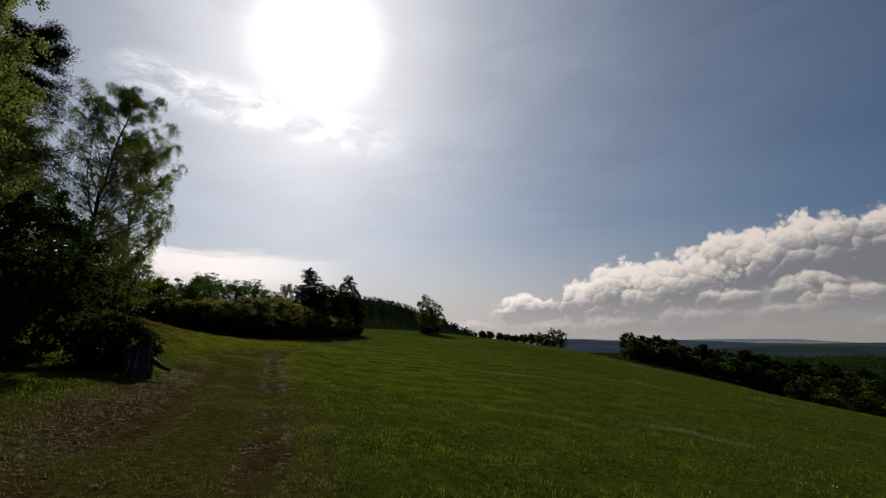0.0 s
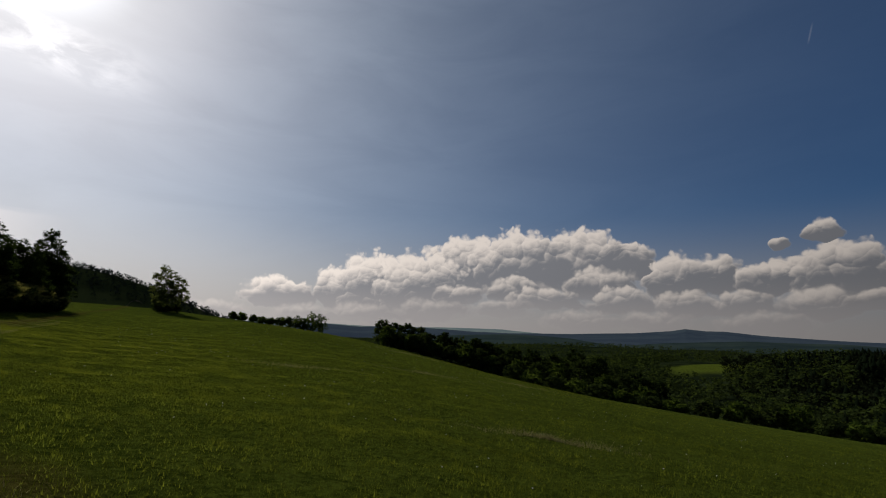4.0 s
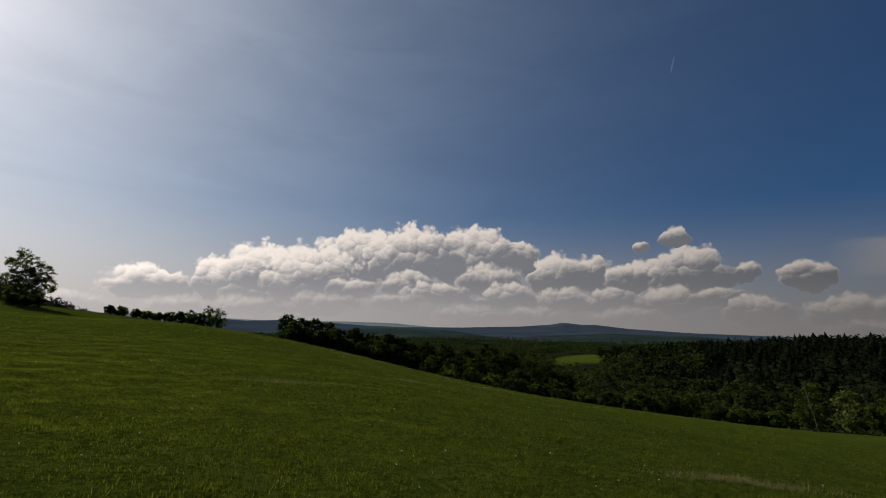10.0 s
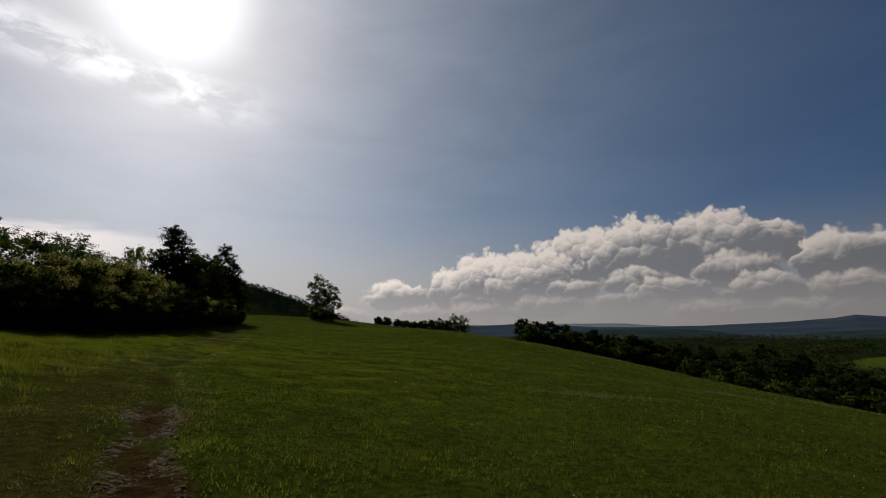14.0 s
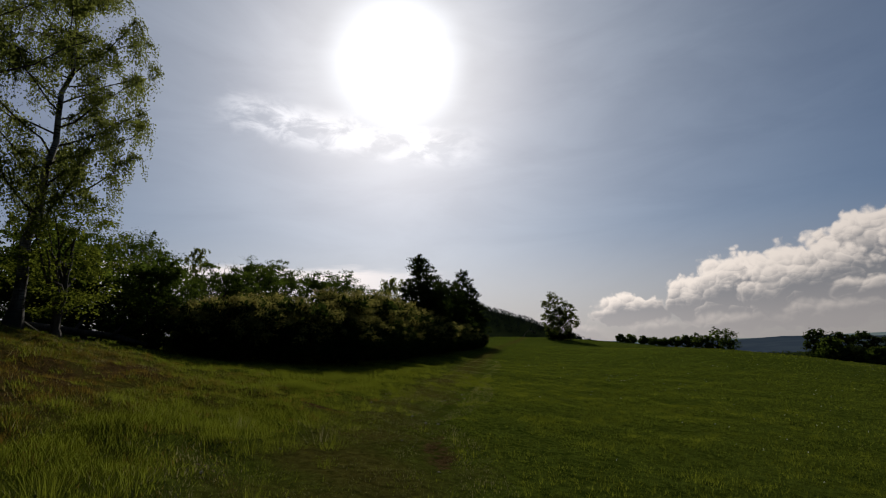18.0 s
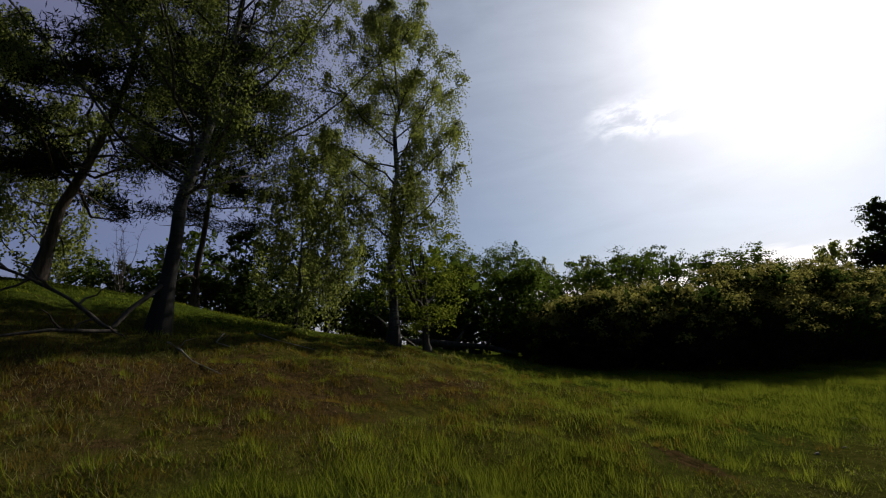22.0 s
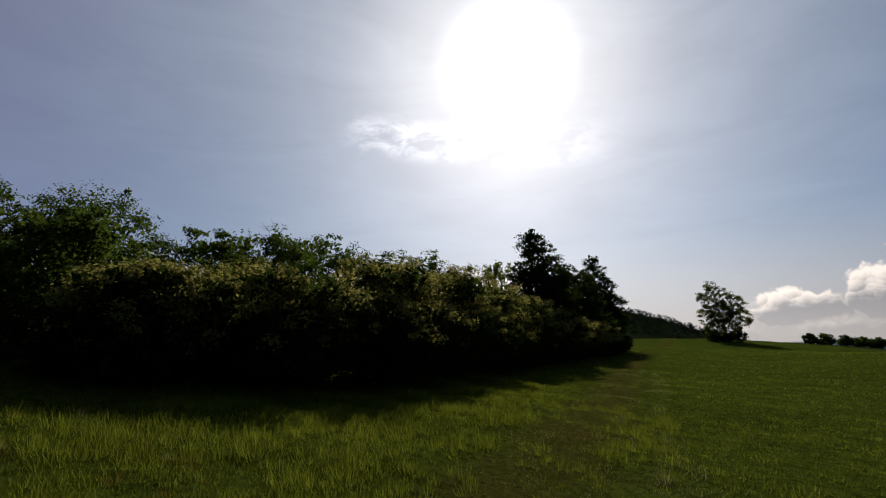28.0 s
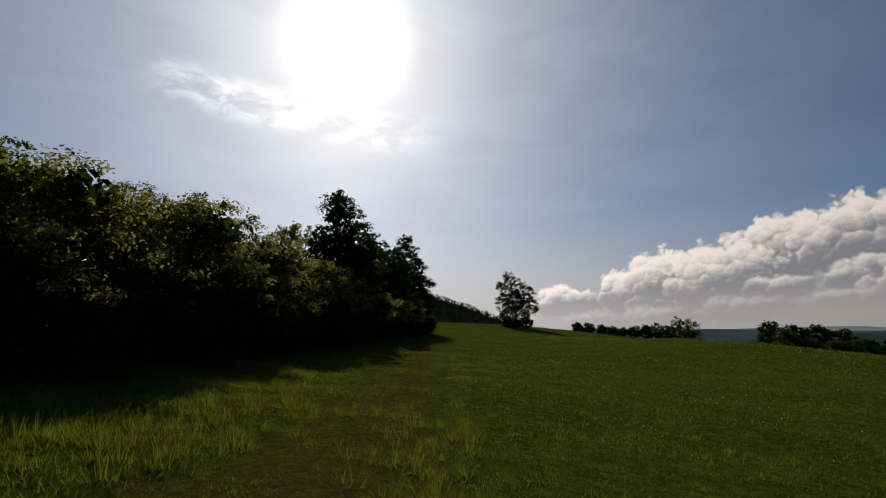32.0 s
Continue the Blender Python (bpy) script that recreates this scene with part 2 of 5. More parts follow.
def principled(g, color, rough, normal=None, spec=0.5):
    n = g.tree.nodes.new("ShaderNodeBsdfPrincipled")
    g.put(n.inputs["Base Color"], color), g.put(n.inputs["Roughness"], rough), g.put(n.inputs["Specular IOR Level"], spec)
    if normal is not None:
        g.put(n.inputs["Normal"], normal)
    return n.outputs[0]


def bump(g, height, strength, distance):
    return g.node("ShaderNodeBump", Height=height, Strength=strength, Distance=distance)


def leaf_material(name, dark, light, through_, amount=0.45, rough=0.5, scale=0.35, own=0.55):
    """Leaves: colour varies from leaf to leaf and in large patches; light comes through them."""
    m, g, out = material(name)
    geo = g.tree.nodes.new("ShaderNodeNewGeometry")
    island = geo.outputs["Random Per Island"]
    patch = g.math("ADD", g.math("MULTIPLY", g.noise(geo.outputs["Position"], scale, 3.0), 0.6), g.math("MULTIPLY", g.noise(geo.outputs["Position"], scale * 5.3, 2.0), 0.4))
    f = g.math("ADD", g.math("MULTIPLY", island, own), g.span(patch, 0.37, 0.63, 0.0, 1.0 - own))
    col = g.mix(f, (*dark, 1), (*light, 1))
    face = g.node("ShaderNodeBsdfDiffuse", Color=col, Roughness=rough)
    back = g.node("ShaderNodeBsdfTranslucent", Color=g.mix(f, tuple(c * 0.75 for c in through_) + (1,), (*through_, 1)))
    mixed = g.node("ShaderNodeMixShader", i0=amount, i1=face, i2=back)
    g.tree.links.new(mixed, out[0])
    return m


def bark_material(name, dark, light, scale, ring=False, foot=3.0):
    m, g, out = material(name)
    pos = g.node("ShaderNodeTexCoord", 3)
    if ring:  # birch: white bark with black lenticels and dark rough foot
        lines = g.noise(g.vec("MULTIPLY", pos, (3.0, 3.0, 26.0)), 1.0, 4.0, 0.6)
        patch = g.noise(g.vec("MULTIPLY", pos, (2.0, 2.0, 1.1)), 1.0, 4.0, 0.6)
        f = g.math("MULTIPLY", g.span(lines, 0.36, 0.5), g.span(patch, 0.40, 0.58))
        s = g.tree.nodes.new("ShaderNodeSeparateXYZ")
        g.put(s.inputs[0], pos)
        f = g.math("MULTIPLY", f, g.span(g.math("ADD", s.outputs[2], g.math("MULTIPLY", patch, 2.0)), 1.2, foot))
    else:
        f = g.span(g.noise(g.vec("MULTIPLY", pos, (9.0, 9.0, 1.6)), scale, 6.0, 0.65), 0.3, 0.7)
    col = g.mix(f, (*dark, 1), (*light, 1))
    h = g.noise(g.vec("MULTIPLY", pos, (14.0, 14.0, 3.0)), scale, 5.0, 0.6)
    g.tree.links.new(principled(g, col, 0.9, bump(g, h, 0.8, 0.02), 0.2), out[0])
    return m


def ground_material():
    m, g, out = material("meadow_ground")
    geo = g.tree.nodes.new("ShaderNodeNewGeometry")
    pos = geo.outputs["Position"]
    attr = g.tree.nodes.new("ShaderNodeAttribute")
    attr.attribute_name = "soil"
    far = g.tree.nodes.new("ShaderNodeAttribute")
    far.attribute_name = "wood"
    big = g.noise(pos, 0.07, 4.0, 0.6)
    midn = g.noise(pos, 0.6, 5.0, 0.65)
    fine = g.noise(pos, 9.0, 6.0, 0.7)
    grain = g.noise(pos, 60.0, 4.0, 0.7)
    f = g.math("ADD", g.math("MULTIPLY", g.span(big, 0.35, 0.65), 0.45), g.math("MULTIPLY", g.span(midn, 0.3, 0.7), 0.55))
    green = g.mix(f, (0.026, 0.042, 0.005, 1), (0.066, 0.088, 0.011, 1))
    tuft = g.noise(pos, 5.5, 4.0, 0.75, warp=0.5)
    green = g.mix(g.span(tuft, 0.36, 0.62), g.mix(0.42, green, (0.012, 0.020, 0.003, 1)), g.mix(0.5, green, (0.104, 0.134, 0.018, 1)))
    straw = g.math("MULTIPLY", g.span(midn, 0.58, 0.74), g.span(fine, 0.42, 0.62))
    green = g.mix(g.math("MULTIPLY", straw, 0.25), green, (0.10, 0.09, 0.03, 1))
    green = g.mix(g.span(fine, 0.3, 0.62, 0.4, 0.0), green, (0.014, 0.021, 0.004, 1))
    soil = g.mix(g.span(fine, 0.3, 0.7), (0.022, 0.014, 0.006, 1), (0.088, 0.055, 0.022, 1))
    soil = g.mix(g.span(grain, 0.55, 0.75, 0.0, 0.5), soil, (0.10, 0.07, 0.036, 1))
    bare = g.span(g.math("ADD", attr.outputs["Fac"], g.math("ADD", g.math("MULTIPLY", g.math("SUBTRACT", fine, 0.5), 0.9), g.math("MULTIPLY", g.math("SUBTRACT", g.noise(pos, 1.7, 5.0, 0.65), 0.5), 1.1))), 0.34, 0.66)
    dry = g.tree.nodes.new("ShaderNodeAttribute")
    dry.attribute_name = "dry"
    worn = g.span(g.math("ADD", dry.outputs["Fac"], g.math("MULTIPLY", g.math("SUBTRACT", midn, 0.5), 0.8)), 0.15, 0.75)
    olive = g.mix(g.span(fine, 0.3, 0.7), (0.032, 0.029, 0.007, 1), (0.088, 0.080, 0.018, 1))
    green = g.mix(worn, green, olive)
    col = g.mix(bare, green, soil)
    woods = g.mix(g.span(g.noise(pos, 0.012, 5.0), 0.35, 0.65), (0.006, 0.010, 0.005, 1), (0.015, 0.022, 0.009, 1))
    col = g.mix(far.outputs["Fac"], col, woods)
    col = g.mix(g.span(grain, 0.35, 0.65), g.mix(0.28, col, (0.006, 0.008, 0.002, 1)), col)
    h = g.math("ADD", g.math("ADD", fine, tuft), g.math("MULTIPLY", grain, 0.5))
    g.tree.links.new(principled(g, col, 1.0, bump(g, h, 1.0, 0.10), 0.0), out[0])
    return m


def hazed_material(name, a, b, glow):
    """Plain far distance; the haze before it is put into colour and emission."""
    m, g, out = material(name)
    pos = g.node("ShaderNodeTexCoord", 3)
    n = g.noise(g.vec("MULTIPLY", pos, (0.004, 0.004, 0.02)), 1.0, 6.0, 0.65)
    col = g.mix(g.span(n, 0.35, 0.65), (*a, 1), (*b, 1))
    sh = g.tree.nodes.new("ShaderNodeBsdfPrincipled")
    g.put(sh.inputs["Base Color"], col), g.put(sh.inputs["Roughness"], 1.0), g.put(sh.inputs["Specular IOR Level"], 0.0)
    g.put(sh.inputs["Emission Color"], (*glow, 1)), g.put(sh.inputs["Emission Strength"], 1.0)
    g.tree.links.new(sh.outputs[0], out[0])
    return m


def plain_material(name, a, b, scale, rough=0.85):
    m, g, out = material(name)
    pos = g.node("ShaderNodeTexCoord", 3)
    n = g.noise(pos, scale, 6.0, 0.65)
    col = g.mix(g.span(n, 0.3, 0.7), (*a, 1), (*b, 1))
    g.tree.links.new(principled(g, col, rough, bump(g, n, 0.6, 0.03), 0.2), out[0])
    return m


GROUND = ground_material()
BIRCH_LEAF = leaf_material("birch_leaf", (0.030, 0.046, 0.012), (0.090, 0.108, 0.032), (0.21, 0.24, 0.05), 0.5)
# Birch leaf again, darker: shade in the crown is put into its colour.
SHADE_BIRCH = leaf_material("shaded_birch_leaf", (0.016, 0.028, 0.008), (0.066, 0.084, 0.023), (0.15, 0.18, 0.036), 0.44)
SHRUB_LEAF = leaf_material("shrub_leaf", (0.011, 0.022, 0.005), (0.044, 0.066, 0.012), (0.11, 0.16, 0.022), 0.35)
HEDGE_LEAF = leaf_material("hedge_leaf", (0.030, 0.034, 0.007), (0.230, 0.215, 0.062), (0.34, 0.31, 0.075), 0.38, own=0.35, scale=0.9)
YOUNG_LEAF = leaf_material("young_leaf", (0.040, 0.065, 0.008), (0.100, 0.125, 0.016), (0.16, 0.19, 0.022), 0.45)
# Besides dark-leaved growth, stands in for the shade inside the hedge.
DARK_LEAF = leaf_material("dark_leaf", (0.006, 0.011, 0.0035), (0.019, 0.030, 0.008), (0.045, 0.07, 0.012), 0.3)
PINE_NEEDLE = leaf_material("pine_needle", (0.006, 0.011, 0.005), (0.018, 0.028, 0.011), (0.02, 0.03, 0.01), 0.12)
# Greyed towards blue: the haze over the hill is put into the leaf colour.
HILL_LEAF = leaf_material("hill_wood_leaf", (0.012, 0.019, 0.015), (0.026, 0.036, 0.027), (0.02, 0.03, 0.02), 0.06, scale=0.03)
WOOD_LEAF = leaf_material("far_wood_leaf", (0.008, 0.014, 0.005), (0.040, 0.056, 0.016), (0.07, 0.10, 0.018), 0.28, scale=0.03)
# Cloud shade over the far slope is put into these two leaf colours.
SPRUCE_MIX = leaf_material("shaded_wood_leaf", (0.004, 0.006, 0.003), (0.013, 0.017, 0.007), (0.015, 0.02, 0.007), 0.15, scale=0.03)
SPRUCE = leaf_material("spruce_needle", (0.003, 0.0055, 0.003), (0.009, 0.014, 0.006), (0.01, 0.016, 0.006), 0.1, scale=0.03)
GRASS = leaf_material("grass_blade", (0.012, 0.022, 0.003), (0.096, 0.122, 0.013), (0.195, 0.225, 0.02), 0.40, 0.6, scale=0.8, own=0.25)
STRAW = leaf_material("dry_grass", (0.12, 0.11, 0.042), (0.29, 0.26, 0.115), (0.24, 0.22, 0.09), 0.4, 0.6)
HEATH = leaf_material("brown_heath", (0.018, 0.012, 0.004), (0.140, 0.096, 0.022), (0.18, 0.125, 0.02), 0.36, 0.7, scale=1.6, own=0.4)
PETAL = leaf_material("pale_petal", (0.45, 0.45, 0.38), (0.75, 0.74, 0.68), (0.4, 0.4, 0.35), 0.3, 0.6)
BIRCH_BARK = bark_material("birch_bark", (0.018, 0.015, 0.012), (0.21, 0.195, 0.175), 1.0, True)
OLD_BARK = bark_material("old_birch_bark", (0.010, 0.009, 0.007), (0.075, 0.068, 0.058), 1.0, True, 6.0)
PINE_BARK = bark_material("pine_bark", (0.016, 0.012, 0.009), (0.085, 0.062, 0.045), 1.0)
DARK_BARK = bark_material("dark_bark", (0.014, 0.012, 0.009), (0.060, 0.048, 0.037), 1.0)
DEAD_WOOD = bark_material("dead_wood", (0.06, 0.05, 0.04), (0.22, 0.195, 0.16), 1.0)
TRUNK_GREY = bark_material("weathered_trunk", (0.014, 0.011, 0.008), (0.130, 0.112, 0.09), 1.0)
# Blue and grey tones with a faint emission paint the haze over the hills.
FAR_BLUE = hazed_material("far_hills_blue", (0.012, 0.017, 0.020), (0.022, 0.030, 0.031), (0.013, 0.019, 0.031))
FAR_GREY = hazed_material("far_hills_grey", (0.05, 0.07, 0.06), (0.10, 0.12, 0.09), (0.045, 0.060, 0.078))
MID_BLUE = hazed_material("wooded_hills", (0.010, 0.015, 0.012), (0.020, 0.028, 0.020), (0.004, 0.008, 0.012))
SOIL = plain_material("churned_soil", (0.022, 0.014, 0.006), (0.080, 0.050, 0.021), 6.0, 1.0)
STONE = plain_material("track_stone", (0.05, 0.042, 0.034), (0.16, 0.14, 0.115), 9.0)


# ---------------------------------------------------------------- the land
def smooth(a, b, v):
    t = np.clip((v - a) / (b - a), 0, 1)
    return t * t * (3 - 2 * t)


def swell(x, y, size, seed):
    """Soft uneven relief from a few crossing waves, about -1 to 1."""
    r = np.random.RandomState(seed)
    v = 0
    for k in range(6):
        a, ph, s = r.uniform(0, 6.28), r.uniform(0, 6.28), size * r.uniform(0.6, 1.5)
        v = v + np.sin((x * math.cos(a) + y * math.sin(a)) * 6.28 / s + ph)
    return v / 3.2


def track_x(y):
    """The line of the right-hand wheel rut."""
    return np.interp(y, [-30, 0, 3, 8.7, 20.3, 29.5, 36.2, 60, 85, 115], [6.5, -0.6, -1.25, -2.95, -7.2, -9.35, -9.75, -11.0, -11.6, -9.0])


BROW = ((15, 40, 0.63), (15, 70, 2.2), (15, 100, -0.2), (15, 130, -0.3), (45, 70, 0.19), (45, 100, -2.1), (45, 130, -0.8), (75, 40, 0.38), (75, 100, -1.5), (75, 130, -0.4), (105, 130, 0.1))


def meadow(x, y):
    u, v = x / 100, y / 100
    h = -13.492 * u - 1.816 * v + 0.424 * u * u + 0.707 * u * v + 5.002 * v * v + 2.368 * u ** 3 - 10.603 * u * u * v + 3.842 * u * v * v - 0.052 * v ** 3
    # the brow of the slope, and the fall beyond it
    brow = sum(k * np.exp(-((x - a) / 24) ** 2 - ((y - b) / 24) ** 2) for a, b, k in BROW) * smooth(-9, 9, x)
    return h + brow + 2.857 * np.exp(-((x + 26) / 10.266) ** 2 - ((y - 18) / 12.163) ** 2)


def ridge(x, y, az, dist, height, across, along):
    """A long hill square to the bearing az."""
    a = radians(az)
    d = x * math.sin(a) + y * math.cos(a) - dist
    s = x * math.cos(a) - y * math.sin(a)
    return height * np.exp(-(d / across) ** 2 - (s / along) ** 2)


def land(x, y):
    x, y = np.asarray(x, float), np.asarray(y, float)
    cx, cy = np.clip(x, -85, 118), np.clip(y, -60, 150)
    near = meadow(cx, cy)
    r = np.hypot(x, y)
    valley = -42.0 + 12 * smooth(300, 2600, r) + 4 * swell(x, y, 420, 5)
    valley = valley + ridge(x, y, 86, 560, 36, 190, 320) + ridge(x, y, 60, 1500, 12, 420, 700) + ridge(x, y, 25, 1300, 8, 420, 420)
    valley = valley + ridge(x, y, -8.5, 760, 92, 260, 208) + ridge(x, y, -50, 900, 80, 350, 700) + ridge(x, y, -110, 700, 60, 350, 700) + ridge(x, y, 180, 800, 40, 300, 900)
    edge = np.maximum(np.maximum((x - 100) / 95, (y - 114) / 190), np.maximum((-x - 75) / 60, (-y - 50) / 80))
    w = smooth(0, 1, edge)
    bumps = 0.035 * swell(x, y, 3.1, 11) + 0.05 * swell(x, y, 9, 12)
    tump = np.exp(-((x + 16.5) / 5.5) ** 4 - ((y - 23) / 10) ** 4)
    bumps = bumps + tump * (0.07 * swell(x, y, 0.9, 14) + 0.07 * swell(x, y, 2.4, 15))
    side = x - track_x(y)
    ruts = -0.06 * np.exp(-(side / 0.28) ** 2) - 0.07 * np.exp(-((side + 1.75) / 0.4) ** 2)
    h = near + (bumps + ruts * (np.abs(y - 40) < 60)) * (1 - w)
    return h * (1 - w) + valley * w


def z_at(x, y):
    return float(land(x, y))


def soil_amount(x, y):
    side = x - track_x(y)
    fade = np.interp(y, [-30, 4, 9, 14, 18, 23, 26, 30, 40, 60], [0.9, 0.9, 0.75, 0.6, 1.1, 1.0, 0.7, 0.5, 0.45, 0.3])
    patch = 0.62 + 0.5 * swell(x, y, 4.2, 31)
    v = fade * patch * np.exp(-(side / 0.34) ** 2)
    left = np.interp(y, [-30, 6, 11, 16, 24, 34], [1.0, 1.0, 0.8, 0.45, 0.3, 0.05])
    v = np.maximum(v, left * (0.7 + 0.4 * swell(x, y, 3.3, 32)) * np.exp(-((side + 2.3) / 1.0) ** 2))
    # the worn bank under the pines
    bank = np.exp(-((x + 15.6) / 3.6) ** 2 - ((y - 23.5) / 7.5) ** 2)
    v = np.maximum(v, bank * (0.62 + 0.42 * swell(x, y, 3.7, 33)))
    v = np.maximum(v, 0.9 * np.exp(-((x + 11.5) / 0.7) ** 2 - ((y - 28.5) / 0.35) ** 2))
    return np.clip(v, 0, 1)


def dry_amount(x, y):
    """Where the sward is trodden or scorched: the track and the bank."""
    side = x - track_x(y)
    wide = np.interp(y, [-30, 5, 15, 27, 34, 60, 110], [2.6, 2.4, 1.9, 1.5, 1.15, 1.0, 0.9])
    v = np.exp(-((side + 1.1) / wide) ** 2) * np.interp(y, [-30, 8, 18, 27, 110], [1.0, 0.95, 0.7, 0.62, 0.6])
    bank = np.exp(-((x + 16.0) / 4.5) ** 4 - ((y - 22.5) / 9) ** 4)
    return np.clip(np.maximum(v, bank * 0.9) + 0.12 * swell(x, y, 2.3, 35), 0, 1)


def axis(lo, hi, fine_lo, fine_hi, step, grow):
    mid = list(np.arange(fine_lo, fine_hi + 1e-6, step))
    up, s, v = [], step, fine_hi
    while v < hi:
        s *= grow
        v += s
        up.append(min(v, hi))
    dn, s, v = [], step, fine_lo
    while v > lo:
        s *= grow
        v -= s
        dn.append(max(v, lo))
    return np.array(dn[::-1] + mid + up)


def mesh_object(name, verts, faces, mat, parent=None, smooth_=False):
    me = bpy.data.meshes.new(name)
    me.from_pydata(verts if isinstance(verts, list) else verts.tolist(), [], faces if isinstance(faces, list) else faces.tolist())
    me.materials.append(mat)
    if smooth_:
        me.shade_smooth()
    ob = new(name, me)
    if parent is not None:
        ob.parent = parent
    return ob


def make_ground():
    xs, ys = axis(-4600, 4600, -24, 10, 0.36, 1.06), axis(-4600, 4600, -2, 50, 0.36, 1.06)
    X, Y = np.meshgrid(xs, ys)
    Z = land(X, Y)
    n, k = len(xs), len(ys)
    verts = np.stack([X.ravel(), Y.ravel(), Z.ravel()], 1)
    i = (np.arange(k - 1)[:, None] * n + np.arange(n - 1)[None]).ravel()
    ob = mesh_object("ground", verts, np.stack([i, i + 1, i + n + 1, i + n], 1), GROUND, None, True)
    ob.data.attributes.new("soil", "FLOAT", "POINT").data.foreach_set("value", soil_amount(X, Y).ravel())
    ob.data.attributes.new("dry", "FLOAT", "POINT").data.foreach_set("value", dry_amount(X, Y).ravel())
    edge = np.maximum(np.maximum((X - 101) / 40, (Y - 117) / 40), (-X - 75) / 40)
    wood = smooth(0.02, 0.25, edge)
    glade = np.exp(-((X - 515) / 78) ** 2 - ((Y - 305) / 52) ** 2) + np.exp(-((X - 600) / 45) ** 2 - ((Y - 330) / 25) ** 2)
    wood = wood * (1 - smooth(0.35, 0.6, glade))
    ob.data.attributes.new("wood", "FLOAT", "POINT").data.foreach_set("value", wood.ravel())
    return tagged(ob, "green meadow slope with wheel ruts, falling to a wooded valley", "ground", kind="structure")


make_ground()


# ---------------------------------------------------------------- building trees
class Shape:
    """Collects vertices and faces for one mesh."""

    def __init__(self):
        self.v, self.f, self.count = [], [], 0

    def add(self, verts, faces):
        self.v.append(np.asarray(verts, float))
        self.f.append(np.asarray(faces, int) + self.count)
        self.count += len(verts)

    def tube(self, pts, radii, sides=6):
        pts = np.asarray(pts, float)
        n = len(pts)
        d = np.gradient(pts, axis=0)
        d /= np.linalg.norm(d, axis=1)[:, None] + 1e-9
        ref = np.where(np.abs(d[:, 2:3]) > 0.9, np.array([[1.0, 0, 0]]), np.array([[0, 0, 1.0]]))
        a = np.cross(d, ref)
        a /= np.linalg.norm(a, axis=1)[:, None] + 1e-9
        b = np.cross(d, a)
        t = np.arange(sides) * 2 * math.pi / sides
        ring = (np.cos(t)[None, :, None] * a[:, None] + np.sin(t)[None, :, None] * b[:, None]) * np.asarray(radii)[:, None, None] + pts[:, None]
        i = np.arange(n - 1)[:, None] * sides
        j = np.arange(sides)[None]
        k = (j + 1) % sides
        self.add(ring.reshape(-1, 3), np.stack([i + j, i + k, i + sides + k, i + sides + j], -1).reshape(-1, 4))

    def leaves(self, at, size, rng, droop=0.0, long=1.6):
        """A pointed leaf of four corners at every place given."""
        n = len(at)
        if n == 0:
            return
        axis_ = rng.normal(size=(n, 3))
        axis_[:, 2] -= droop
        axis_ /= np.linalg.norm(axis_, axis=1)[:, None]
        side = np.cross(axis_, rng.normal(size=(n, 3)))
        side /= np.linalg.norm(side, axis=1)[:, None] + 1e-9
        s = size * rng.uniform(0.65, 1.35, (n, 1))
        v = np.stack([at, at + axis_ * s * long * 0.45 + side * s * 0.5, at + axis_ * s * long, at + axis_ * s * long * 0.45 - side * s * 0.5], 1)
        i = np.arange(n)[:, None] * 4
        self.add(v.reshape(-1, 3), i + np.arange(4)[None])

    def clump_leaves(self, centre, radius, per, leaf, rng, flat=0.7, up=0.7):
        """Leaves over the upper and outer side of rounded clumps, lying as the clump's surface does."""
        n = len(centre) * per
        d = rng.normal(size=(n, 3))
        d /= np.linalg.norm(d, axis=1)[:, None]
        d[:, 2] = np.where(rng.rand(n) < 0.6, np.abs(d[:, 2]), d[:, 2])
        r = np.repeat(radius, per)[:, None] * rng.uniform(0.1, 1.0, (n, 1)) ** 0.7
        at = np.repeat(centre, per, 0) + d * r * np.array([1, 1, flat])
        normal = d + np.array([0, 0, up]) + rng.normal(size=(n, 3)) * 0.55
        normal /= np.linalg.norm(normal, axis=1)[:, None]
        a = np.cross(normal, rng.normal(size=(n, 3)))
        a /= np.linalg.norm(a, axis=1)[:, None] + 1e-9
        b = np.cross(normal, a)
        s = leaf * rng.uniform(0.6, 1.4, (n, 1))
        at = at[:, None]
        a, b, s = a[:, None], b[:, None], s[:, None]
        v = np.concatenate([at - a * s * 0.8, at + b * s * 0.5 + a * s * 0.05, at + a * s * 0.8, at - b * s * 0.5 + a * s * 0.05], 1)
        self.add(v.reshape(-1, 3), np.arange(n)[:, None] * 4 + np.arange(4)[None])

    def make(self, name, mat, parent=None, smooth_=False):
        if not self.v:
            return None
        verts = np.concatenate(self.v)
        me = bpy.data.meshes.new(name)
        loops = np.concatenate([f.ravel() for f in self.f])
        size = np.concatenate([np.full(len(f), f.shape[1]) for f in self.f])
        start = np.concatenate([[0], np.cumsum(size)[:-1]])
        me.vertices.add(len(verts)), me.loops.add(len(loops)), me.polygons.add(len(size))
        me.vertices.foreach_set("co", verts.ravel())
        me.loops.foreach_set("vertex_index", loops.astype(np.int32))
        me.polygons.foreach_set("loop_start", start.astype(np.int32))
        me.materials.append(mat)
        me.update(calc_edges=True)
        if smooth_:
            me.shade_smooth()
        ob = new(name, me)
        ob.parent = parent
        return ob


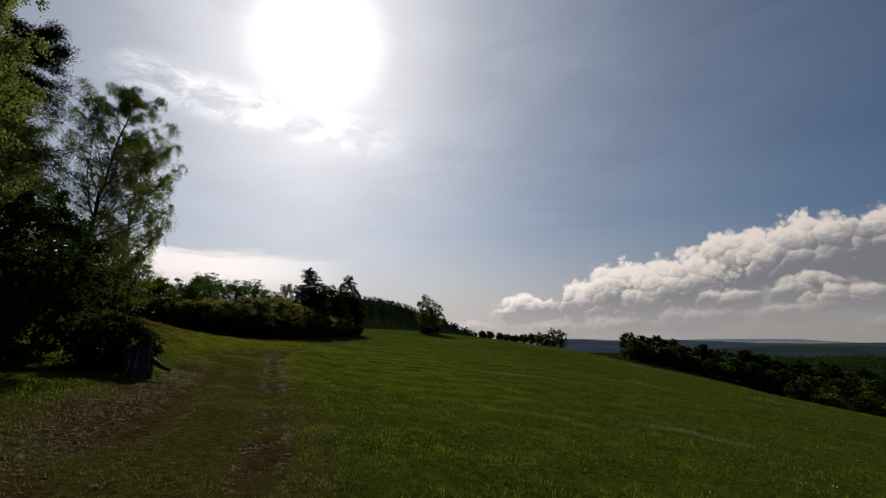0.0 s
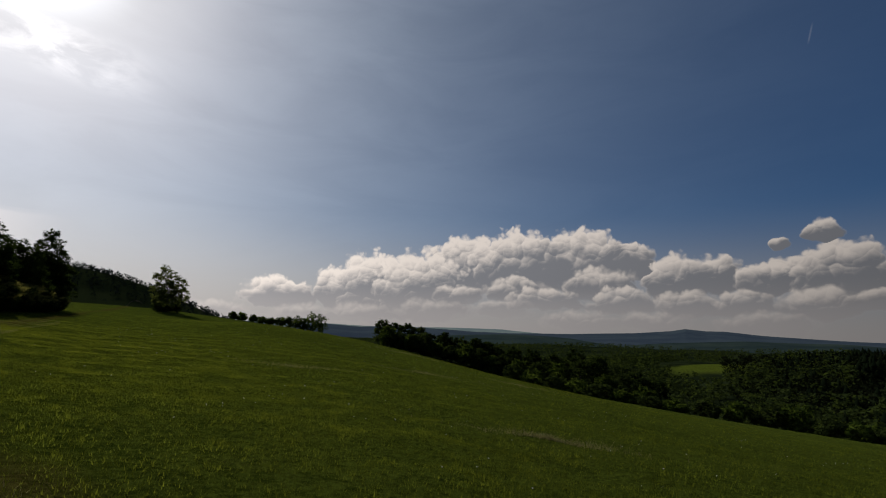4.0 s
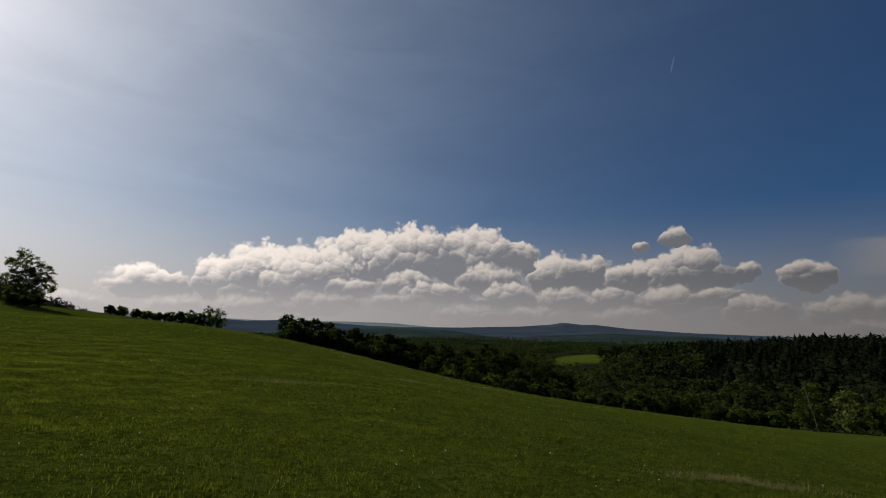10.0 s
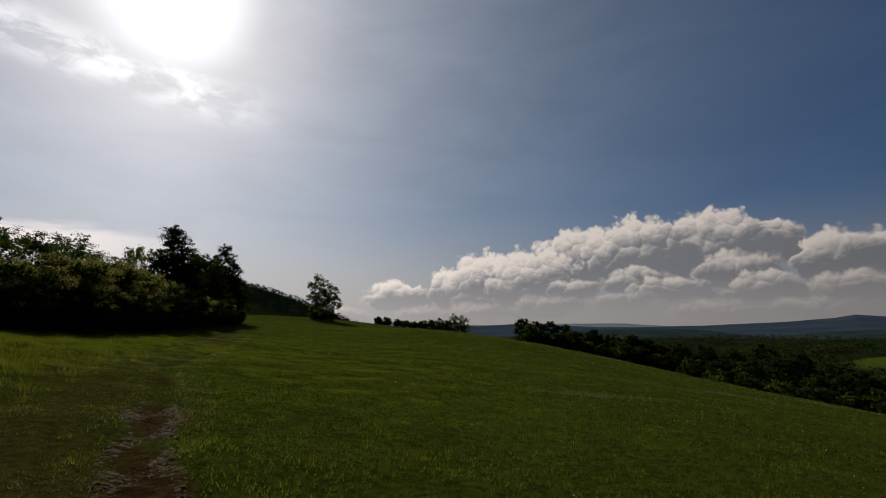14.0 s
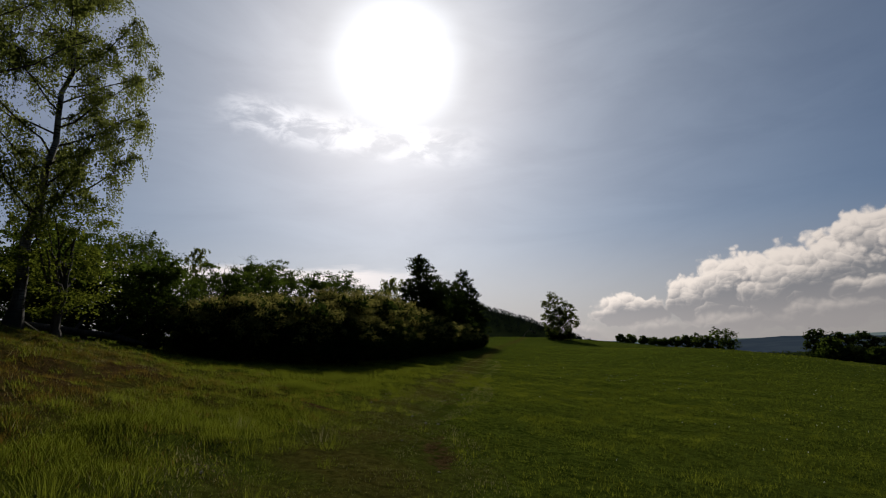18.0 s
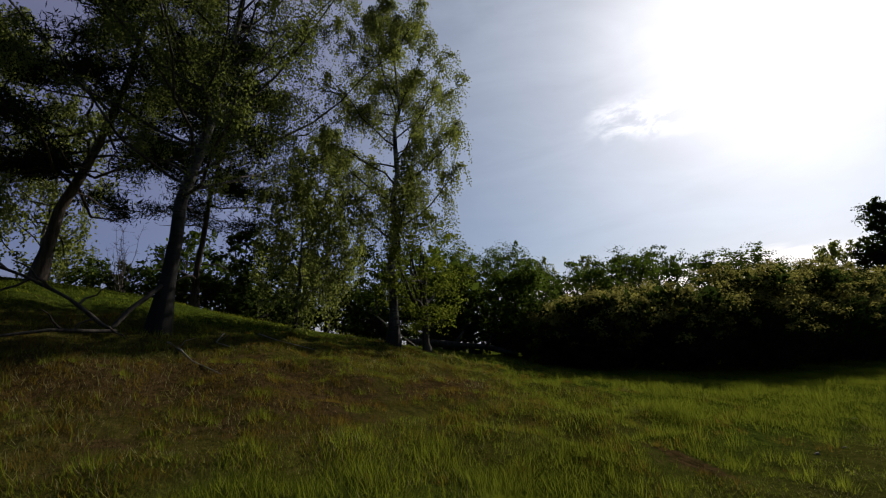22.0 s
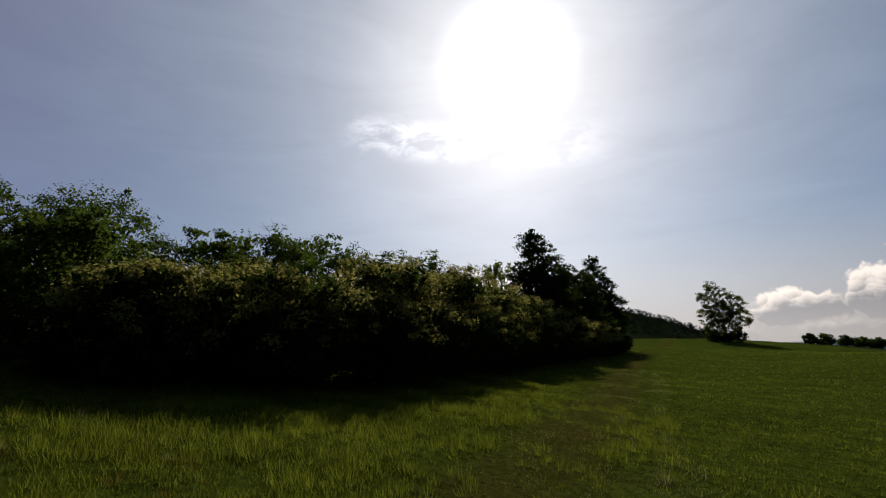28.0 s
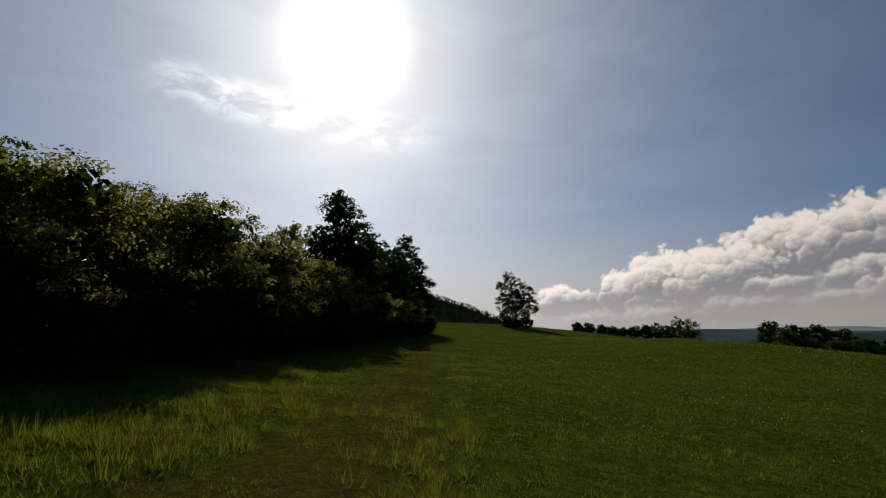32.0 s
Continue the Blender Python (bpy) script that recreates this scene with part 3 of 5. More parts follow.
def bend(rng, a, b, n, wobble, sag=0.0):
    """A wavy line from a to b."""
    t = np.linspace(0, 1, n)[:, None]
    p = np.asarray(a) * (1 - t) + np.asarray(b) * t
    w = np.cumsum(rng.normal(size=(n, 3)), 0) * wobble
    w -= t * w[-1:]
    w[0] = 0
    p = p + w
    p[:, 2] += sag * np.sin(t[:, 0] * math.pi) - 0
    return p


def birch(x, y, height, spread, seed, leaf=0.085, lean=(0, 0), start=0.22, limbs=30, strands=12, per=34, low=True, leaf_mat=None, label="", base=None, hang=1.5, radius=None, near=True, full=False, bark=None):
    """A silver birch: pale trunk, rising limbs, twigs that hang in strands."""
    rng = np.random.RandomState(seed)
    z0 = z_at(x, y) - 0.1 if base is None else base
    tree = new("birch_tree")
    tree.location = (x, y, z0)
    r0 = radius or height * 0.0125
    trunk = bend(rng, (0, 0, 0), (lean[0], lean[1], height), 16, height * 0.006)
    t = np.linspace(0, 1, 16)
    s = Shape()
    s.tube(trunk, r0 * (1 - t * 0.93) * (1 + 0.8 * np.exp(-t * 40)), 9)
    s.make("trunk", bark or BIRCH_BARK, tree, True)
    wood, crown = Shape(), Shape()
    for k in range(limbs):
        u = start + (0.97 - start) * (k + rng.uniform(0, 0.9)) / limbs
        a = np.array([np.interp(u, t, trunk[:, c]) for c in range(3)])
        ang = k * 2.4 + rng.uniform(-0.5, 0.5)
        v = (u - start) / (1 - start)
        reach = spread * (0.55 + 0.75 * v) * (1 - v ** 2.2) * rng.uniform(0.65, 1.15) + 0.25
        if full:
            reach = spread * (0.85 - 0.25 * v) * (1 - v ** 3) * rng.uniform(0.75, 1.1) + 0.3
        rise = reach * rng.uniform(0.5, 1.05)
        b = a + np.array([math.cos(ang) * reach, math.sin(ang) * reach, rise])
        line = bend(rng, a, b, 7, reach * 0.03, -reach * 0.05)
        bough = Shape() if near else wood
        bough.tube(line, np.linspace(r0 * 0.32 * (1 - 0.7 * u), 0.008, 7), 5)
        if near:
            bough.make("limb", DARK_BARK, tree)
        sprays = np.clip(np.linspace(0.4, 1.0, 4) + rng.uniform(-0.09, 0.05, 4), 0.2, 1)
        shift = rng.normal(size=(4, 3)) * (0.1 + reach * 0.07)
        length = rng.uniform(0.5, 1.15, 4)
        for q in range(strands):
            w = sprays[q % 4]
            p = np.array([np.interp(w, np.linspace(0, 1, 7), line[:, c]) for c in range(3)])
            out = shift[q % 4] + rng.normal(size=3) * (0.09 + reach * 0.035)
            p2 = p + np.array([out[0], out[1], abs(out[2]) * 0.4])
            drop = length[q % 4] * rng.uniform(0.6, 1.05) * hang * (0.5 + 0.7 * (1 - v))
            n = max(4, int(per * rng.uniform(0.6, 1.3)))
            g = np.linspace(0, 1, n)[:, None]
            sway = rng.normal(size=2) * 0.12
            at = p * (1 - np.minimum(g * 3, 1)) + p2 * np.minimum(g * 3, 1)
            at = at + np.concatenate([g * sway[0], g * sway[1], -drop * np.maximum(g - 0.2, 0) * 1.25], 1)
            at += rng.normal(size=at.shape) * 0.07
            crown.leaves(at, leaf, rng, 1.2)
            if q % 3 == 0:
                wood.tube(np.stack([p, p2, p2 + [sway[0], sway[1], -drop]]), [0.010, 0.006, 0.003], 3)
    tagged(wood.make("twig_work", DARK_BARK, tree), kind="stuff")
    crown.make("crown", leaf_mat or BIRCH_LEAF, tree)
    return tagged(tree, label, "tree")


def lobes(rng, n, rx, ry, rz, z0, hollow=0.55):
    """Places for clumps of leaves inside an uneven dome."""
    d = rng.normal(size=(n, 3))
    d /= np.linalg.norm(d, axis=1)[:, None]
    r = rng.uniform(hollow, 1.0, (n, 1)) ** 0.6
    p = d * r * np.array([rx, ry, rz])
    p[:, 2] = z0 + p[:, 2]
    return p


def broadleaf(name, x, y, height, rx, ry, seed, mat, leaf=0.09, clumps=90, per=110, foot=0.1, trunk=0.12, label="", category="tree", base=None, clump=0.42, bark=None, spires=0, limbs=12, top_heavy=0.0, core=0, near=False, core_leaf=0.3, core_size=0.78, skirt=0.0, hollow=0.55, shade_mat=None, domes=()):
    """A leafy tree or shrub: stems, limbs and clumps of leaves with gaps between them."""
    rng = np.random.RandomState(seed)
    z0 = z_at(x, y) - 0.1 if base is None else base
    tree = new(name)
    tree.location = (x, y, z0)
    low = height * foot
    rz = (height - low) / 2
    at = lobes(rng, clumps, rx, ry, rz, low + rz, hollow)
    if domes:  # a crown of several rounded masses: (dx, dy, middle height, radius, half height)
        share = np.array([r * r * q for _, _, _, r, q in domes])
        at = np.concatenate([lobes(rng, int(clumps * w), r, r, q, zc, 0.6) + [dx, dy, 0] for (dx, dy, zc, r, q), w in zip(domes, share / share.sum())])
    wide = 1.0 - top_heavy * np.clip((at[:, 2] - low) / (2 * rz), 0, 1)
    at[:, :2] *= wide[:, None]
    tips = []
    for k in range(spires):
        a = rng.uniform(0, 6.28)
        q = rng.uniform(0, 0.75)
        tip = np.array([math.cos(a) * rx * q, math.sin(a) * ry * q, low + 2 * rz * (1 - 0.35 * q * q)])
        tips.append(tip * [1, 1, 0.86] + np.linspace(0, 1, 6)[:, None] * np.array([rng.normal() * 0.3, rng.normal() * 0.3, rng.uniform(0.4, 1.0) * height * 0.12 + 0.14 * tip[2]]))
    wood, crown = Shape(), Shape()
    stem = Shape()
    t = np.linspace(0, 1, 9)
    line = bend(rng, (0, 0, 0), (rng.normal() * 0.2, rng.normal() * 0.2, low + rz * 1.3), 9, 0.05)
    stem.tube(line, trunk * (1 - 0.8 * t) * (1 + 0.5 * np.exp(-t * 20)), 8)
    for k in rng.choice(len(at), min(limbs, len(at)), False):
        u = rng.uniform(0.1, 0.75)
        a = np.array([np.interp(u, t, line[:, c]) for c in range(3)])
        bough = Shape() if near else wood
        bough.tube(bend(rng, a, at[k], 6, 0.06, 0.1), np.linspace(trunk * 0.38, 0.012, 6), 5)
        if near:
            bough.make("limb", bark or DARK_BARK, tree)
    size = clump * rng.uniform(0.6, 1.4, len(at))
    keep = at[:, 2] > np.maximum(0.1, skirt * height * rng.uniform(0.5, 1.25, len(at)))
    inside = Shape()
    if skirt > 0:  # dark leaves low down put the shade of the hedge into colour
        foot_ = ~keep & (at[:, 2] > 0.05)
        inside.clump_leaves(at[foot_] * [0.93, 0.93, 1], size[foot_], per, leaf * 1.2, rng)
    crown.clump_leaves(at[keep], size[keep], per, leaf, rng)
    for line_ in tips:  # upright leafy shoots
        wood.tube(np.concatenate([[line_[0] * [0.8, 0.8, 0.75]], line_]), np.linspace(0.02, 0.004, 7), 4)
        g = rng.uniform(0, 1, int(per * 2.2)) ** 0.8
        on = np.stack([np.interp(g, np.linspace(0, 1, 6), line_[:, c]) for c in range(3)], 1)
        crown.leaves(on + rng.normal(size=on.shape) * (clump * 0.5 * (1.15 - g))[:, None], leaf * 1.1, rng, -0.5)
    inner = lobes(rng, core, rx * core_size, ry * core_size, rz * (core_size + 0.07), low + rz * 0.95, 0.1)
    if domes:
        inner = np.concatenate([lobes(rng, int(core * w), r * 0.75, r * 0.75, q * 0.75, zc, 0.1) + [dx, dy, 0] for (dx, dy, zc, r, q), w in zip(domes, share / share.sum())])
    inner[:, :2] *= (1.0 - top_heavy * np.clip((inner[:, 2] - low) / (2 * rz), 0, 1))[:, None]
    (inside if shade_mat else crown).leaves(inner[inner[:, 2] > 0.05], core_leaf, rng, 0.0, 1.2)
    stem.make("trunk", bark or DARK_BARK, tree, True)
    if wood.v:
        tagged(wood.make("branch_work", bark or DARK_BARK, tree), kind="stuff")
    crown.make("crown", mat, tree)
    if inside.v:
        inside.make("shade_growth", shade_mat, tree)
    return tagged(tree, label, category)


def pine(x, y, height, spread, seed, lean=(0, 0), start=0.35, label="", limbs=34, radius=0.2, tufts=12, needle=0.16, base=None, dead=0):
    """A Scots pine: dark scaly trunk, crooked limbs, dense tufts of needles."""
    rng = np.random.RandomState(seed)
    z0 = z_at(x, y) - 0.15 if base is None else base
    tree = new("pine_tree")
    tree.location = (x, y, z0)
    t = np.linspace(0, 1, 14)
    trunk = bend(rng, (0, 0, 0), (lean[0], lean[1], height), 14, height * 0.004)
    s = Shape()
    s.tube(trunk, radius * (1 - 0.85 * t) * (1 + 0.7 * np.exp(-t * 30)), 10)
    s.make("trunk", PINE_BARK, tree, True)
    wood, crown = Shape(), Shape()
    for k in range(limbs):
        u = start + (0.98 - start) * (k + rng.uniform(0, 0.8)) / limbs
        v = (u - start) / (1 - start)
        a = np.array([np.interp(u, t, trunk[:, c]) for c in range(3)])
        ang = k * 2.4 + rng.uniform(-0.6, 0.6)
        reach = spread * (1.05 - 0.75 * v) * rng.uniform(0.6, 1.15)
        b = a + np.array([math.cos(ang) * reach, math.sin(ang) * reach, reach * rng.uniform(-0.05, 0.45)])
        line = bend(rng, a, b, 7, reach * 0.05, -0.1)
        bough = Shape()
        bough.tube(line, np.linspace(radius * 0.34 * (1 - 0.6 * u), 0.012, 7), 5)
        bough.make("limb", PINE_BARK, tree)
        for q in range(tufts):
            w = rng.uniform(0.3, 1.05)
            p = a * (1 - w) + b * w + rng.normal(size=3) * np.array([0.2, 0.2, 0.1]) * (0.4 + reach * 0.3)
            n = 84
            at = p + rng.normal(size=(n, 3)) * np.array([0.24, 0.24, 0.10])
            crown.leaves(at, needle * 0.2, rng, -0.4, 6.5)
    for k in range(dead):  # bare dead boughs below the crown
        u = rng.uniform(0.1, start + 0.1)
        a = np.array([np.interp(u, t, trunk[:, c]) for c in range(3)])
        ang = rng.uniform(0, 6.283)
        r = rng.uniform(0.8, 2.2)
        bough = Shape()
        bough.tube(bend(rng, a, a + [math.cos(ang) * r, math.sin(ang) * r, rng.uniform(-0.5, 0.3)], 6, 0.08), np.linspace(0.035, 0.006, 6), 5)
        bough.make("dead_limb", PINE_BARK, tree)
    crown.make("crown", PINE_NEEDLE, tree)
    return tagged(tree, label, "tree")


# ---------------------------------------------------------------- far distance
def far_ridge(name, mat, dist, profile, seed, rough, label, deep=400):
    """A long hill far off: a crest that follows the profile of (bearing, elevation), with slopes to both sides."""
    rng = np.random.RandomState(seed)
    azs = np.arange(profile[0][0], profile[-1][0] + 1e-6, 0.15)
    el = np.interp(azs, [p[0] for p in profile], [p[1] for p in profile])
    jag = np.zeros(len(azs))
    for k in range(1, 7):
        jag += np.interp(azs, azs[::2 ** k], rng.normal(size=len(azs[::2 ** k]))) * 0.5 ** (6 - k)
    el = el + jag * rough
    rows = []
    for back, drop in ((0.55, 1.6), (0.72, 0.55), (0.86, 0.25), (0.95, 0.06), (1.0, 0.0), (1.08, 0.3)):
        d = dist * back
        top = 2.0 + dist * np.tan(np.radians(el))
        z = top * (1 - drop) + (-60) * drop
        rows.append(np.stack([np.sin(np.radians(azs)) * d, np.cos(np.radians(azs)) * d, z], 1))
    n = len(azs)
    i = (np.arange(len(rows) - 1)[:, None] * n + np.arange(n - 1)[None]).ravel()
    ob = mesh_object(name, np.concatenate(rows), np.stack([i, i + n, i + n + 1, i + 1], 1), mat, None, True)
    return tagged(ob, label, "hills", kind="structure")


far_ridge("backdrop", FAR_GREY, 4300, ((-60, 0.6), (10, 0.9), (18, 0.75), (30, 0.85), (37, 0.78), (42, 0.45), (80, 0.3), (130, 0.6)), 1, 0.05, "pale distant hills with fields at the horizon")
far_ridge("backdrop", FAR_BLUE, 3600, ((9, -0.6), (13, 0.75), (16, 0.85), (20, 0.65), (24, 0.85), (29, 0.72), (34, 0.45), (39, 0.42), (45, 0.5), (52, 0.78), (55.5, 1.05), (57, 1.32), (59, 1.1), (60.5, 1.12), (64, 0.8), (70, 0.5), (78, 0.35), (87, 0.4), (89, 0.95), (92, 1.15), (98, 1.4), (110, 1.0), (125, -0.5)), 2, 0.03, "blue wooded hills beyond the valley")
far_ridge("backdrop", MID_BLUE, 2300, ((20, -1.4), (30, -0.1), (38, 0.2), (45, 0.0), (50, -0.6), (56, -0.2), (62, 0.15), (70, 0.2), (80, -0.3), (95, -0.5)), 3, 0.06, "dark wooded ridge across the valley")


def spruce_shape(rng):
    """One small spruce with ragged tiers, 1 m tall."""
    v, f = [], []
    for tier in range(4):
        z0, z1, r = 0.06 + 0.2 * tier, 0.48 + 0.18 * tier, 0.2 * (1 - 0.2 * tier)
        k = len(v)
        for j in range(7):
            a = j * 6.283 / 7 + tier
            q = r * rng.uniform(0.7, 1.25)
            v.append((math.cos(a) * q, math.sin(a) * q, z0 + rng.uniform(-0.03, 0.03)))
        v.append((0, 0, min(z1, 1.0)))
        f += [(k + j, k + (j + 1) % 7, k + 7) for j in range(7)]
    return np.array(v), np.array(f)


def crown_shape(rng, n):
    """One small round broadleaf crown of loose clumps, 1 m tall."""
    s = Shape()
    d = rng.normal(size=(9, 3))
    d /= np.linalg.norm(d, axis=1)[:, None]
    c = d * 0.26 * np.array([1, 1, 1.1]) + np.array([0, 0, 0.56])
    s.clump_leaves(c, rng.uniform(0.12, 0.2, 9), n // 9, 0.085, rng)
    return np.concatenate(s.v), np.concatenate(s.f)


def forest(name, shapes, places, heights, widths, mat, label, seed):
    rng = np.random.RandomState(seed)
    s = Shape()
    pick = rng.randint(0, len(shapes), len(places))
    for k, (v, f) in enumerate(shapes):
        sel = np.where(pick == k)[0]
        if len(sel) == 0:
            continue
        a = rng.uniform(0, 6.283, len(sel))
        ca, sa = np.cos(a)[:, None], np.sin(a)[:, None]
        w = (heights[sel] * widths[sel])[:, None]
        x = (v[None, :, 0] * ca - v[None, :, 1] * sa) * w + places[sel, 0:1]
        y = (v[None, :, 0] * sa + v[None, :, 1] * ca) * w + places[sel, 1:2]
        z = v[None, :, 2] * heights[sel][:, None] + places[sel, 2:3]
        pts = np.stack([x, y, z], -1).reshape(-1, 3)
        s.add(pts, (f[None] + (np.arange(len(sel)) * len(v))[:, None, None]).reshape(-1, f.shape[1]))
    return tagged(s.make(name, mat), label, "forest", kind="stuff")


def scatter(rng, n, az0, az1, d0, d1, power=0.5):
    az = np.radians(rng.uniform(az0, az1, n))
    d = d0 + (d1 - d0) * rng.uniform(0, 1, n) ** power
    x, y = np.sin(az) * d, np.cos(az) * d
    return np.stack([x, y, land(x, y) - 0.5], 1)


def off_glade(p):
    g = np.exp(-((p[:, 0] - 515) / 88) ** 2 - ((p[:, 1] - 305) / 60) ** 2) + np.exp(-((p[:, 0] - 600) / 55) ** 2 - ((p[:, 1] - 330) / 30) ** 2)
    near = np.exp(-((p[:, 0] - 440) / 70) ** 2 - ((p[:, 1] - 262) / 40) ** 2)
    return p[(g < 0.4) & (near < 0.5)]


rng = np.random.RandomState(21)
spruces = [spruce_shape(rng) for _ in range(5)]
crowns = [crown_shape(rng, 54) for _ in range(5)]
far_crowns = [crown_shape(rng, 36) for _ in range(5)]
p = np.concatenate([scatter(rng, 900, 64, 114, 230, 620), scatter(rng, 260, 64, 72, 430, 600)])
p = p[land(p[:, 0], p[:, 1]) > -60]
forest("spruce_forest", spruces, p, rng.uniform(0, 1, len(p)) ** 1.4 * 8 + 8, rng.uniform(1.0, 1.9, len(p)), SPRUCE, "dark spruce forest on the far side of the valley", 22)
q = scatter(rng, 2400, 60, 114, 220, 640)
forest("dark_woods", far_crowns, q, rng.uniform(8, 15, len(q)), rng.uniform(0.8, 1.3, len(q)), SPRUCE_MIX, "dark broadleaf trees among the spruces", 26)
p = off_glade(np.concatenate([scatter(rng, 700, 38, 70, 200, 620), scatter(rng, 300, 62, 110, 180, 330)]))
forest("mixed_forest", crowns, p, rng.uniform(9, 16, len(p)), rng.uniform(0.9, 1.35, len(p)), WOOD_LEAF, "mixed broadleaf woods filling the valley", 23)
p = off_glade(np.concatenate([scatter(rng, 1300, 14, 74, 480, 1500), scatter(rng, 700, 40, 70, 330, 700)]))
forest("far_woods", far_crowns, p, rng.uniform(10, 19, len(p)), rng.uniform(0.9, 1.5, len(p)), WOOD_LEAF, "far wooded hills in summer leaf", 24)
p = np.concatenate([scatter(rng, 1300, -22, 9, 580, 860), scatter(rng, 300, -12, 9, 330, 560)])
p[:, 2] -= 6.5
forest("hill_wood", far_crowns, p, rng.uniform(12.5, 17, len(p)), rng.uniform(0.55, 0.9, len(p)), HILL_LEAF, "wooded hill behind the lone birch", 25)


# ---------------------------------------------------------------- growth along the meadow's edge
def edge_tree(name, az, dist, top, width, seed, mat, label, clumps=46, leaf=0.34, foot=0.08, category="tree", group="trees below the meadow"):
    x, y = -4.5 + math.sin(radians(az)) * dist, 9.8 + math.cos(radians(az)) * dist
    h = max(2.0, top - z_at(x, y) + 0.1)
    width = max(width, h * 0.5)
    ob = broadleaf(name, x, y, h, width / 2, width / 2, seed, mat, leaf=leaf, clumps=clumps, per=30, foot=foot, trunk=0.16, label=label,
                   category=category, clump=width * 0.16, limbs=8, spires=0, core=int(26 * width), core_leaf=0.55)
    return tagged(ob, group=group)


# bearing, distance, height of the top, width
COPSE = ((24.3, 155, 6.2, 6), (25.7, 154, 5.2, 6), (27.3, 152, 5.1, 6), (28.7, 151, 4.0, 6), (30.0, 150, 2.2, 6), (32.1, 148, 2.1, 6), (34.0, 146, 1.2, 6), (35.9, 144, 1.1, 6), (37.4, 143, -0.2, 6), (38.7, 142, -1.7, 6), (40.7, 140, -1.5, 6), (42.8, 138, -1.2, 6), (45.3, 136, -2.5, 6), (47.9, 134, -0.9, 6), (50.5, 131, -2.9, 6), (52.8, 129, -4.3, 6), (54.7, 127, -5.8, 6), (56.4, 126, -7.5, 6))
for i, (a, d, t, w) in enumerate(COPSE):
    edge_tree("copse_tree", a, d, t, w, 300 + i, DARK_LEAF if i % 3 else WOOD_LEAF, "dark broadleaf tree beyond the meadow's lower edge", clumps=110, foot=0.0)
    edge_tree("copse_tree", a + 0.8, d - 7, t - 2.2 - (i % 3) * 0.8, w * 0.9, 320 + i, WOOD_LEAF if i % 2 else SHRUB_LEAF, "lower broadleaf tree in front of the copse", clumps=80, foot=0.0)
SCRUB = ((41.0, 121, -5.2, 5), (43.2, 119, -6.1, 6), (46.0, 116, -7.0, 6), (48.4, 114, -7.8, 6), (50.8, 112, -8.2, 6), (53.2, 112, -9.4, 5), (56.0, 111, -10.0, 5), (58.8, 111, -10.2, 5), (61.6, 111, -10.0, 5),
         (64.4, 111, -9.6, 5), (67.0, 112, -9.2, 6), (69.2, 113, -9.2, 6), (71.6, 109, -10.4, 5), (73.6, 108, -10.6, 5), (75.4, 108, -11.2, 4), (77.2, 108, -10.8, 5))
for i, (a, d, t, w) in enumerate(SCRUB):
    edge_tree("scrub_bush", a, d, t, w, 340 + i, SHRUB_LEAF if i % 2 else WOOD_LEAF, "low leafy bush at the foot of the meadow", clumps=40, foot=0.0, category="bush", group="bushes at the meadow's foot")
GROVE = ((79.6, 116, -5.5, 6), (82.4, 112, -6.6, 5), (84.6, 110, -7.2, 5), (86.6, 115, -5.0, 6), (88.6, 110, -4.6, 7), (91.6, 109, -4.8, 7), (95.0, 110, -4.4, 8), (99.0, 110, -4.0, 8), (104.0, 112, -3.5, 9))
for i, (a, d, t, w) in enumerate(GROVE):
    edge_tree("grove_tree", a, d, t, w, 370 + i, BIRCH_LEAF if i % 3 == 1 else SHRUB_LEAF, "light green tree at the foot of the meadow", clumps=55, group="grove at the meadow's foot")
ROW = ((7.2, 126, 4.3, 2), (8.2, 125, 4.5, 3), (9.4, 127, 4.4, 2), (10.3, 128, 4.8, 3), (11.4, 129, 4.6, 3), (12.5, 129, 4.9, 3), (13.4, 129, 5.2, 2), (14.2, 130, 5.5, 3), (15.1, 129, 5.0, 3), (16.0, 128, 6.6, 3), (17.0, 128, 6.1, 4))
for i, (a, d, t, w) in enumerate(ROW):
    edge_tree("crest_bush", a, d, t, w, 400 + i, SHRUB_LEAF, "bush in a row behind the crest of the meadow", clumps=60, leaf=0.16, foot=0.0, category="bush", group="bushes behind the crest")


def dead_trunk(az, dist, foot_z, top_z, lean, seed):
    """A bare, barkless dead stem with broken limbs."""
    rng = np.random.RandomState(seed)
    x, y = -4.5 + math.sin(radians(az)) * dist, 9.8 + math.cos(radians(az)) * dist
    z = z_at(x, y) - 0.2
    ob = new("dead_tree")
    ob.location = (x, y, z)
    h = max(3.0, top_z - z)
    s = Shape()
    line = bend(rng, (0, 0, 0), (lean[0], lean[1], h), 9, 0.12)
    s.tube(line, np.linspace(0.085, 0.035, 9), 7)
    s.make("trunk", TRUNK_GREY, ob, True)
    s = Shape()
    for k in range(3):
        a = line[4 + k]
        s.tube(bend(rng, a, a + [rng.normal() * 0.9, rng.normal() * 0.9, rng.uniform(0.6, 1.5)], 4, 0.05), np.linspace(0.04, 0.015, 4), 5)
    s.make("broken_limbs", TRUNK_GREY, ob)
    return tagged(ob, "bleached dead tree trunk standing at the meadow's foot", "tree", "dead trunks")


for k, (a, d, t, lean) in enumerate(((80.0, 106, -5.0, (-1.0, 1.6)), (85.2, 105, -6.3, (0.4, -0.8)), (89.4, 104, -8.0, (1.6, 1.8)), (90.4, 103, -9.3, (0.1, 0.2)), (86.8, 104, -10.2, (0.6, -1.4)))):
    dead_trunk(a, d, 0, t, lean, 430 + k)

